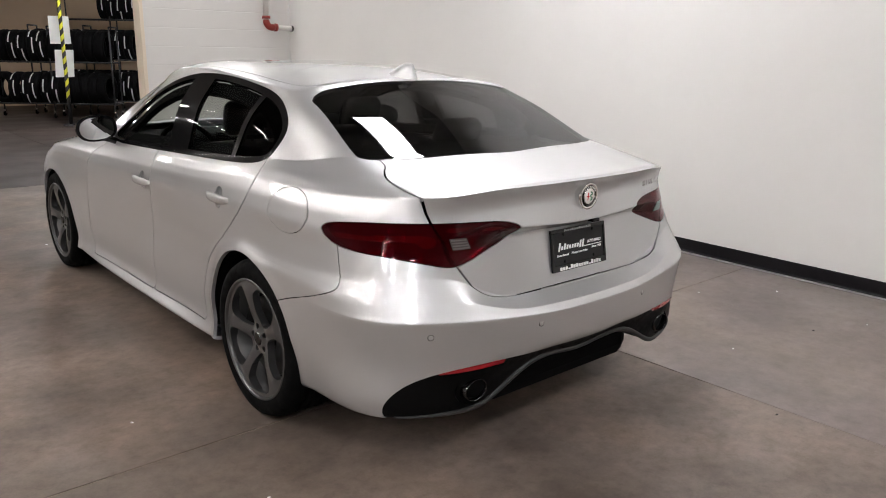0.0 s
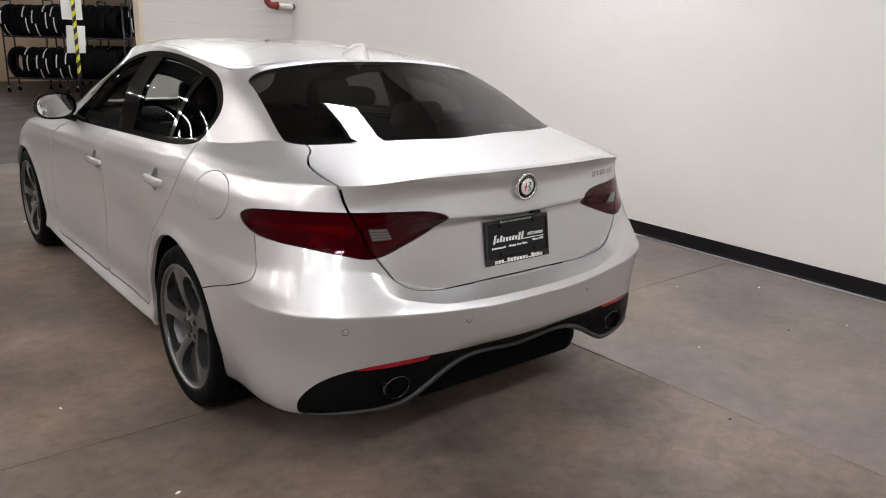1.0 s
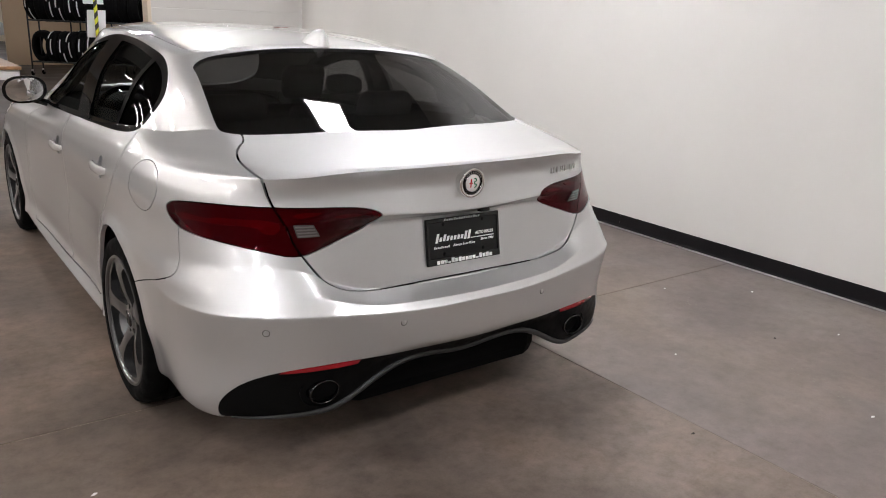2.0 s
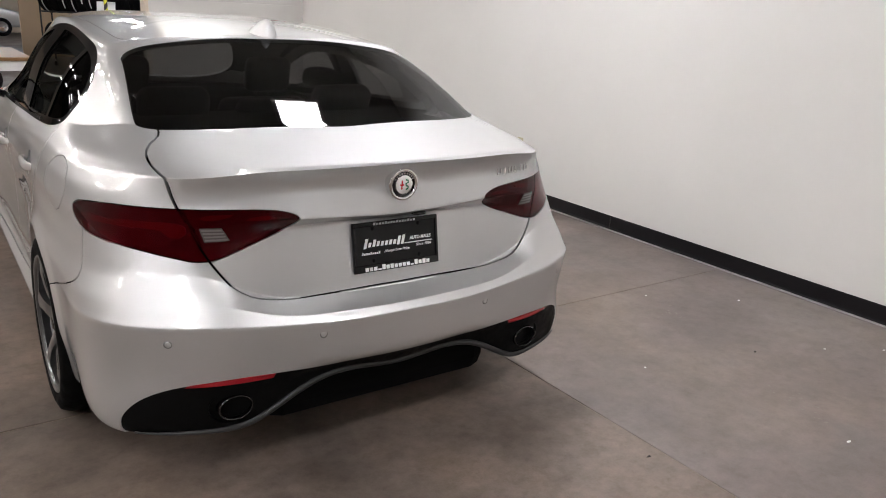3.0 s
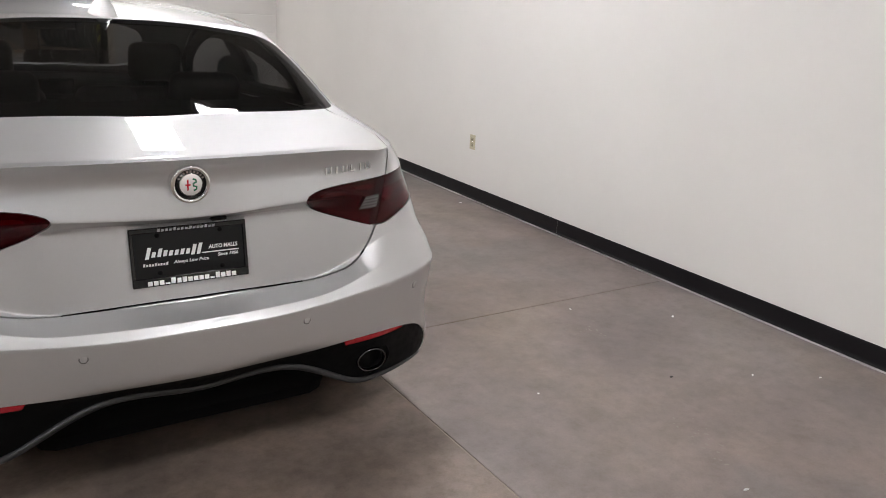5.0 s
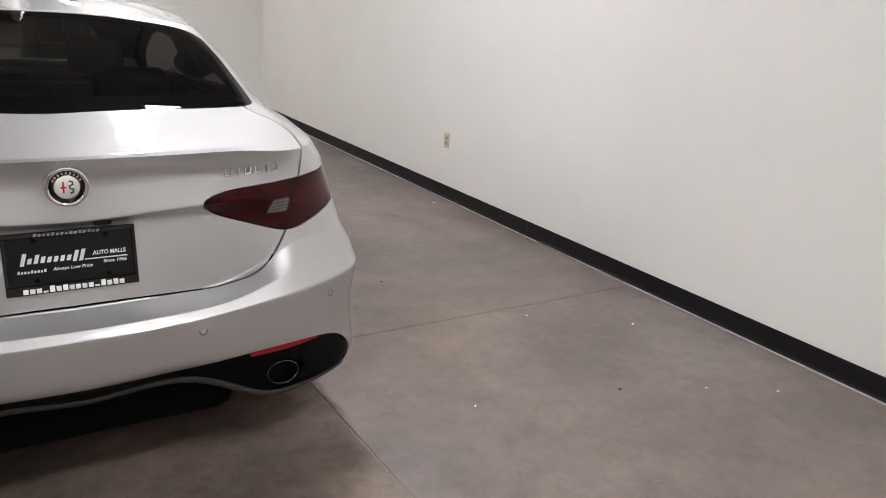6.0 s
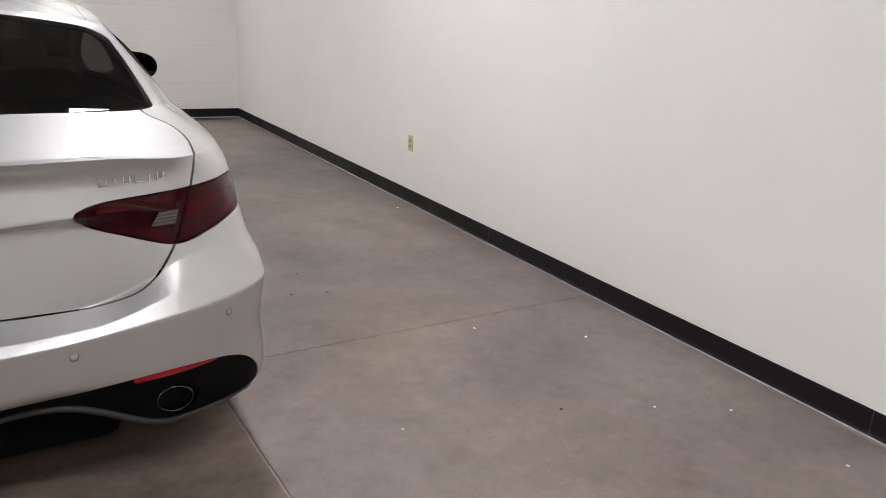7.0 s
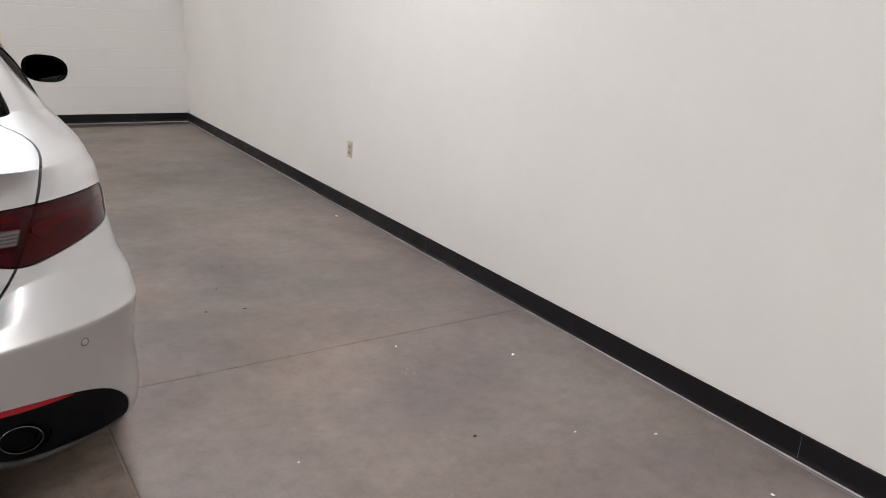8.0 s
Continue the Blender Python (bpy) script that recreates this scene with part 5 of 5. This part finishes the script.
# ---------------------------------------------------------------- beyond the opening
# warning pole with paper sheets
pole = thing("warning_pole", pose(2.1, 13.45, 0), "pole wrapped in yellow and black tape with paper sheets", "pole")
part("pole_core", tube([(2.1, 13.45, .02), (2.1, 13.45, 3.2)], .033, 16), M["steel"], pole)
part("pole_foot", lathe([(0, .03), (.12, .03), (.15, .012), (.15, 0)], 28, "z", None, Matrix.Translation((2.1, 13.45, 0))), M["steel"], pole)
STRIPES = 26
for k in range(STRIPES):
    # slanted bands wound round the pole
    z0 = .46 + k * .105
    bm = bmesh.new()
    lo, hi = [], []
    for a in np.linspace(0, 2 * math.pi, 16, endpoint=False):
        dz = .045 * math.cos(a)
        lo.append(bm.verts.new((2.1 + .0345 * math.cos(a), 13.45 + .0345 * math.sin(a), z0 + dz)))
        hi.append(bm.verts.new((2.1 + .0345 * math.cos(a), 13.45 + .0345 * math.sin(a), z0 + .105 + dz)))
    for i in range(16):
        bm.faces.new((lo[i], lo[(i + 1) % 16], hi[(i + 1) % 16], hi[i]))
    part("tape_band", bm, M["yellow" if k % 2 else "black_tape"], pole)


def sheet(x0, x1, z0, z1, tilt):
    bm = bmesh.new()
    rows = []
    for i in range(5):
        f = i / 4
        rows.append([bm.verts.new((x0 + (x1 - x0) * j / 4 + tilt * (1 - f), 13.488 - .003 * math.sin(2.2 * j + f * 3), z0 + (z1 - z0) * f)) for j in range(5)])
    for a, b in zip(rows, rows[1:]):
        for j in range(4):
            bm.faces.new((a[j], a[j + 1], b[j + 1], b[j]))
    bmesh.ops.solidify(bm, geom=bm.faces[:], thickness=.0015)
    part("paper_sheet", bm, M["white"], pole, "white paper sheet", smooth=False)


sheet(1.89, 2.26, 1.54, 2.05, .0)
sheet(1.95, 2.29, .92, 1.43, -.03)


# tyres on wheeled racks
def tyre_mesh(r=.34, w=.215):
    bm = lathe([(r * .62, -w * .36), (r * .66, -w * .46), (r * .82, -w * .5), (r * .96, -w * .44), (r, -w * .3), (r, w * .3), (r * .96, w * .44), (r * .82, w * .5), (r * .66, w * .46), (r * .62, w * .36)], 28, "x")
    lathe([(r * 1.004, -w * .22), (r * 1.012, -w * .20), (r * 1.012, -w * .10), (r * 1.004, -w * .08)], 28, "x", bm)
    lathe([(r * 1.004, w * .08), (r * 1.012, w * .10), (r * 1.012, w * .20), (r * 1.004, w * .22)], 28, "x", bm)
    return bm


def tyre(m, sticker=True):
    t = thing("tyre", m, "black car tyre with white paper label standing on the rack" if sticker else "black unlabelled car tyre standing on the rack", "tyre", "tyres on the racks")
    base = part("casing", tyre_mesh(), M["rubber"])
    base.parent = t
    if sticker:
        for x0, a0, a1 in ((.030, -.85, .10), (-.040, .15, .95)):
            bm = bmesh.new()
            rows = []
            for x in (x0 - .013, x0 + .013):
                rows.append([bm.verts.new((x, -.3455 * math.cos(a), .3455 * math.sin(a))) for a in np.linspace(a0, a1, 9)])
            for i in range(8):
                bm.faces.new((rows[0][i], rows[0][i + 1], rows[1][i + 1], rows[1][i]))
            s = part("paper_label", bm, M["tyre_label"])
            s.parent = t
            s["label"] = "white paper strip on the tread"
    return t


def rack(m, length, levels, top):
    """A rack that runs along its own x axis from the pose m."""
    r = thing("tyre_rack", m, "black steel wheeled tyre rack", "rack", "tyre racks")
    for x in (0, length / 2, length):
        for dy in (-.22, .22):
            part("upright", tube([(x, dy, .14), (x, dy, top)], .018, 8), M["steel"], r, m=m)
            cst = part("caster", lathe([(.0, -.016), (.05, -.016), (.055, 0), (.05, .016), (0, .016)], 18, "x", None, Matrix.Translation((x, dy, .055))), M["rubber"], r, m=m)
            part("caster_fork", box(bmesh.new(), (x - .026, dy - .025, .05), (x + .026, dy + .025, .14), .004), M["chrome"], cst, m=m)
        part("end_bar", tube([(x, -.22, top), (x, .22, top)], .016, 8), M["steel"], r, m=m)
    for z in levels:
        for dy in (-.17, .17):
            part("rail", tube([(0, dy, z), (length, dy, z)], .018, 8), M["steel"], r, m=m)
        for x in (0, length / 2, length):
            part("cross_bar", tube([(x, -.22, z), (x, .22, z)], .014, 8), M["steel"], r, m=m)
    return r


proto = tyre(pose(0, 0, -50))
bare = tyre(pose(0, 0, -50), False)
RNG = random.Random(4)
placed = []


def put(model, m):
    """The model itself goes to its first place, copies to the rest."""
    if model in placed:
        copy_thing(model, m)
    else:
        model.matrix_basis = m
        placed.append(model)


def fill(m, x0, x1, rail, step=.20, labelled=9.0):
    """Tyres along a rack; those up to x = labelled carry paper labels."""
    x = x0
    while x < x1:
        k = m @ pose(x, RNG.uniform(-.02, .02), rail + .318, RNG.uniform(-30, 30), RNG.uniform(-3, 3), RNG.uniform(-9, 9))
        put(proto if x < labelled and RNG.random() < .95 else bare, k)
        x += step


near_rack = pose(1.45, 16.3, 0, 0, 0, -38)
rack(near_rack, 2.55, (.30, 1.17), 1.90)
fill(near_rack, .52, 2.5, .30, labelled=1.5)
fill(near_rack, .14, 2.5, 1.17, labelled=1.5)
back_rack = near_rack @ pose(.45, .95, 0)
rack(back_rack, 2.4, (.30, 1.22), 1.95)
for level in (.30, 1.22):
    fill(back_rack, .15, 2.3, level)
tall_rack = pose(3.35, 17.9, 0, 0, 0, -38)
rack(tall_rack, 2.4, (.30, 1.22, 2.14), 2.85)
for level, begin in ((.30, .15), (1.22, .15), (2.14, 1.05)):
    fill(tall_rack, begin, 2.3, level)
put(bare, near_rack @ pose(.20, 0, .62, 0, 0, 62))


# a light switch on the beige wall, low platform with a wooden edge, a far silver car and a red marker
sw_box = thing("wall_switch", ROOM @ pose(2.75, 19.59, 1.55), "small white switch box on the beige wall", "switch")
b1 = part("switch_body", box(bmesh.new(), (2.68, 19.54, 1.46), (2.84, 19.6, 1.62), .008), M["ivory"], sw_box, m=ROOM)
part("switch_lever", box(bmesh.new(), (2.75, 19.52, 1.53), (2.77, 19.545, 1.56), .003), M["matt_black"], b1, m=ROOM)
plat = thing("display_platform", pose(0, 16, 0), "low white platform with an oak edge", "platform")
part("platform_body", box(bmesh.new(), (-5, 15.02, 0), (.90, 18.5, .20), .01), M["wall"], plat)
part("platform_edge", box(bmesh.new(), (-5.02, 14.98, .201), (.94, 18.52, .27), .012), M["wood"], plat, "oak edge board")

far_car = thing("far_car", pose(1.6, 31, 0), "silver car parked far beyond the opening", "car")


def far_body():
    prof = [(-2.2, .28), (-2.22, .55), (-2.1, .80), (-1.2, .92), (-.5, 1.34), (.5, 1.40), (1.3, 1.02), (2.1, .86), (2.25, .6), (2.2, .28)]
    fine = soft_loop(prof, 2)
    bm = bmesh.new()
    rows = []
    for yy, sc in ((-.86, .94), (-.80, 1), (.80, 1), (.86, .94)):
        rows.append([bm.verts.new((x * sc, yy * (1 - .16 * max(0, z - .9)), .28 + (z - .28) * sc)) for x, z in fine])
    for a, b in zip(rows, rows[1:]):
        for k in range(len(fine)):
            j = (k + 1) % len(fine)
            bm.faces.new((a[k], a[j], b[j], b[k]))
    bm.faces.new(rows[0][::-1])
    bm.faces.new(rows[-1])
    bmesh.ops.recalc_face_normals(bm, faces=bm.faces)
    return bm


FC = pose(.55, 31.3, 0)
part("far_body", far_body(), M["paint"], far_car, m=FC, smooth=True)
for x in (-1.35, 1.35):
    for yy in (-.84, .84):
        t = part("far_wheel", lathe([(.2, -.1), (.3, -.11), (.33, -.08), (.33, .08), (.3, .11), (.2, .1)], 28, "y", None, Matrix.Translation((x, yy, .33))), M["rubber"], far_car, m=FC)
        part("far_rim", lathe([(0, -.07), (.08, -.075), (.19, -.09), (.21, -.1)], 20, "y", None, Matrix.Translation((x, yy, .33)) @ Matrix.Diagonal((1, math.copysign(1, -yy) * -1 if yy > 0 else 1, 1, 1))), M["chrome"], t, m=FC)
bm = box(bmesh.new(), (-.9, -.90, .95), (.75, -.70, 1.27), .06)
part("far_window", bm, M["gloss_black"], far_car, m=FC)

cone = thing("red_marker", pose(.25, 15.3, .27), "red plastic marker standing on the platform", "marker")
part("marker_cone", lathe([(0, .30), (.025, .30), (.10, .02), (.14, .018), (.14, 0)], 24, "z", None, Matrix.Translation((.25, 15.3, .271))), M["cone"], cone)

# chips and scraps on the concrete
CHIPS = [(1.53, -1.751, .014, "white"), (1.336, -.921, .007, "white"), (.777, -1.432, .010, "joint_dark"), (-1.355, .205, .009, "white"), (-.835, 3.553, .012, "white"),
         (-1.193, -.632, .012, "white"), (2.294, -1.215, .007, "white"), (2.551, -1.37, .008, "white"), (2.825, 1.88, .016, "white"), (2.08, -.271, .007, "white"),
         (1.735, 1.105, .007, "joint_dark"), (1.634, .45, .007, "joint_dark"), (1.458, .483, .010, "joint_dark"), (1.641, .444, .008, "joint_dark"), (1.599, .773, .006, "joint_dark"),
         (1.95, -1.062, .012, "joint_dark"), (2.505, -.58, .012, "white"), (2.6, -1.821, .009, "white")]
# two scuffs where the sealer has flaked
for cx, cy, wide, deep, count in ((1.645, -1.45, .035, .085, 26), (1.985, -.52, .045, .040, 16)):
    for q in range(count):
        CHIPS.append((cx + RNG.gauss(0, wide), cy + RNG.gauss(0, deep), RNG.uniform(.004, .012), "flake"))
for x, y, r, mt in CHIPS:
    bm = bmesh.new()
    ring = [bm.verts.new((r * RNG.uniform(.5, 1.2) * math.cos(a), .6 * r * RNG.uniform(.5, 1.2) * math.sin(a), .0006)) for a in np.linspace(0, 2 * math.pi, 9, endpoint=False)]
    top = [bm.verts.new((p.co.x * .8, p.co.y * .8, .003)) for p in ring]
    for k in range(9):
        bm.faces.new((ring[k], ring[(k + 1) % 9], top[(k + 1) % 9], top[k]))
    bm.faces.new(top)
    look_of = {"white": "small white chip lying on the concrete floor", "joint_dark": "small dark scrap lying on the concrete floor", "flake": "pale flake of worn sealer on the concrete floor"}[mt]
    chip = part("floor_chip", bm, M[mt], None, "", pose(x, y, -.0024 if mt == "flake" else 0, 0, 0, RNG.uniform(0, 180)))
    tagged(chip, look_of, "debris", "sealer flakes" if mt == "flake" else "floor chips")

# ---------------------------------------------------------------- floor slabs and wall blocks
def slab(x0, x1, y0, y1):
    bm = bmesh.new()
    c, d = .0032, .0025
    low = [bm.verts.new(p) for p in ((x0 + c, y0 + c, -.0035), (x1 - c, y0 + c, -.0035), (x1 - c, y1 - c, -.0035), (x0 + c, y1 - c, -.0035))]
    mid = [bm.verts.new((p.co.x, p.co.y, -.0016)) for p in low]
    top = [bm.verts.new(p) for p in ((x0 + c + d, y0 + c + d, 0), (x1 - c - d, y0 + c + d, 0), (x1 - c - d, y1 - c - d, 0), (x0 + c + d, y1 - c - d, 0))]
    for p, q in ((low, mid), (mid, top)):
        for k in range(4):
            bm.faces.new((p[k], p[(k + 1) % 4], q[(k + 1) % 4], q[k]))
    bm.faces.new(top)
    part("slab", bm, M["dark_concrete" if y0 > 6 else "brown_concrete" if x0 < .8 else "concrete"], floor, "dark brown concrete slab beyond the opening" if y0 > 6 else "brownish concrete slab" if x0 < .8 else "grey concrete slab")


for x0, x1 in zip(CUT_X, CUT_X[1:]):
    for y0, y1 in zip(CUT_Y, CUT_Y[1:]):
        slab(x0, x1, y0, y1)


def block_mesh(w, h):
    bm, c = bmesh.new(), .003
    a = [bm.verts.new((x, .0022, z)) for x, z in ((0, 0), (w, 0), (w, h), (0, h))]
    b = [bm.verts.new((x, .0, z)) for x, z in ((0, c), (w, c), (w, h - c), (0, h - c))]
    for k in range(4):
        bm.faces.new((a[k], a[(k + 1) % 4], b[(k + 1) % 4], b[k]))
    bm.faces.new(b)
    return mesh("block", bm, M["block"])


COURSE, LONG, J = .2185, .437, .003
sizes = {}
rows = int(CEIL / COURSE)
for r in range(rows + 1):
    z0, z1 = max(r * COURSE - .022, 0), min((r + 1) * COURSE - .022, CEIL)
    x = END_U - (LONG / 2 if r % 2 else 0)
    while x < WALL_U - .01:
        a, b = max(x, END_U), min(x + LONG, WALL_U)
        w, h = round(b - a, 4), round(z1 - z0 - J, 4)
        if w > .02 and h > .02:
            if (w, h) not in sizes:
                sizes[(w, h)] = block_mesh(w, h)
            ob = new("block", sizes[(w, h)])
            ob.parent = back
            ob.matrix_parent_inverse = parent_world(back).inverted()
            ob.matrix_basis = ROOM @ pose(a, WALL_V, z0 + J / 2)
        x += LONG
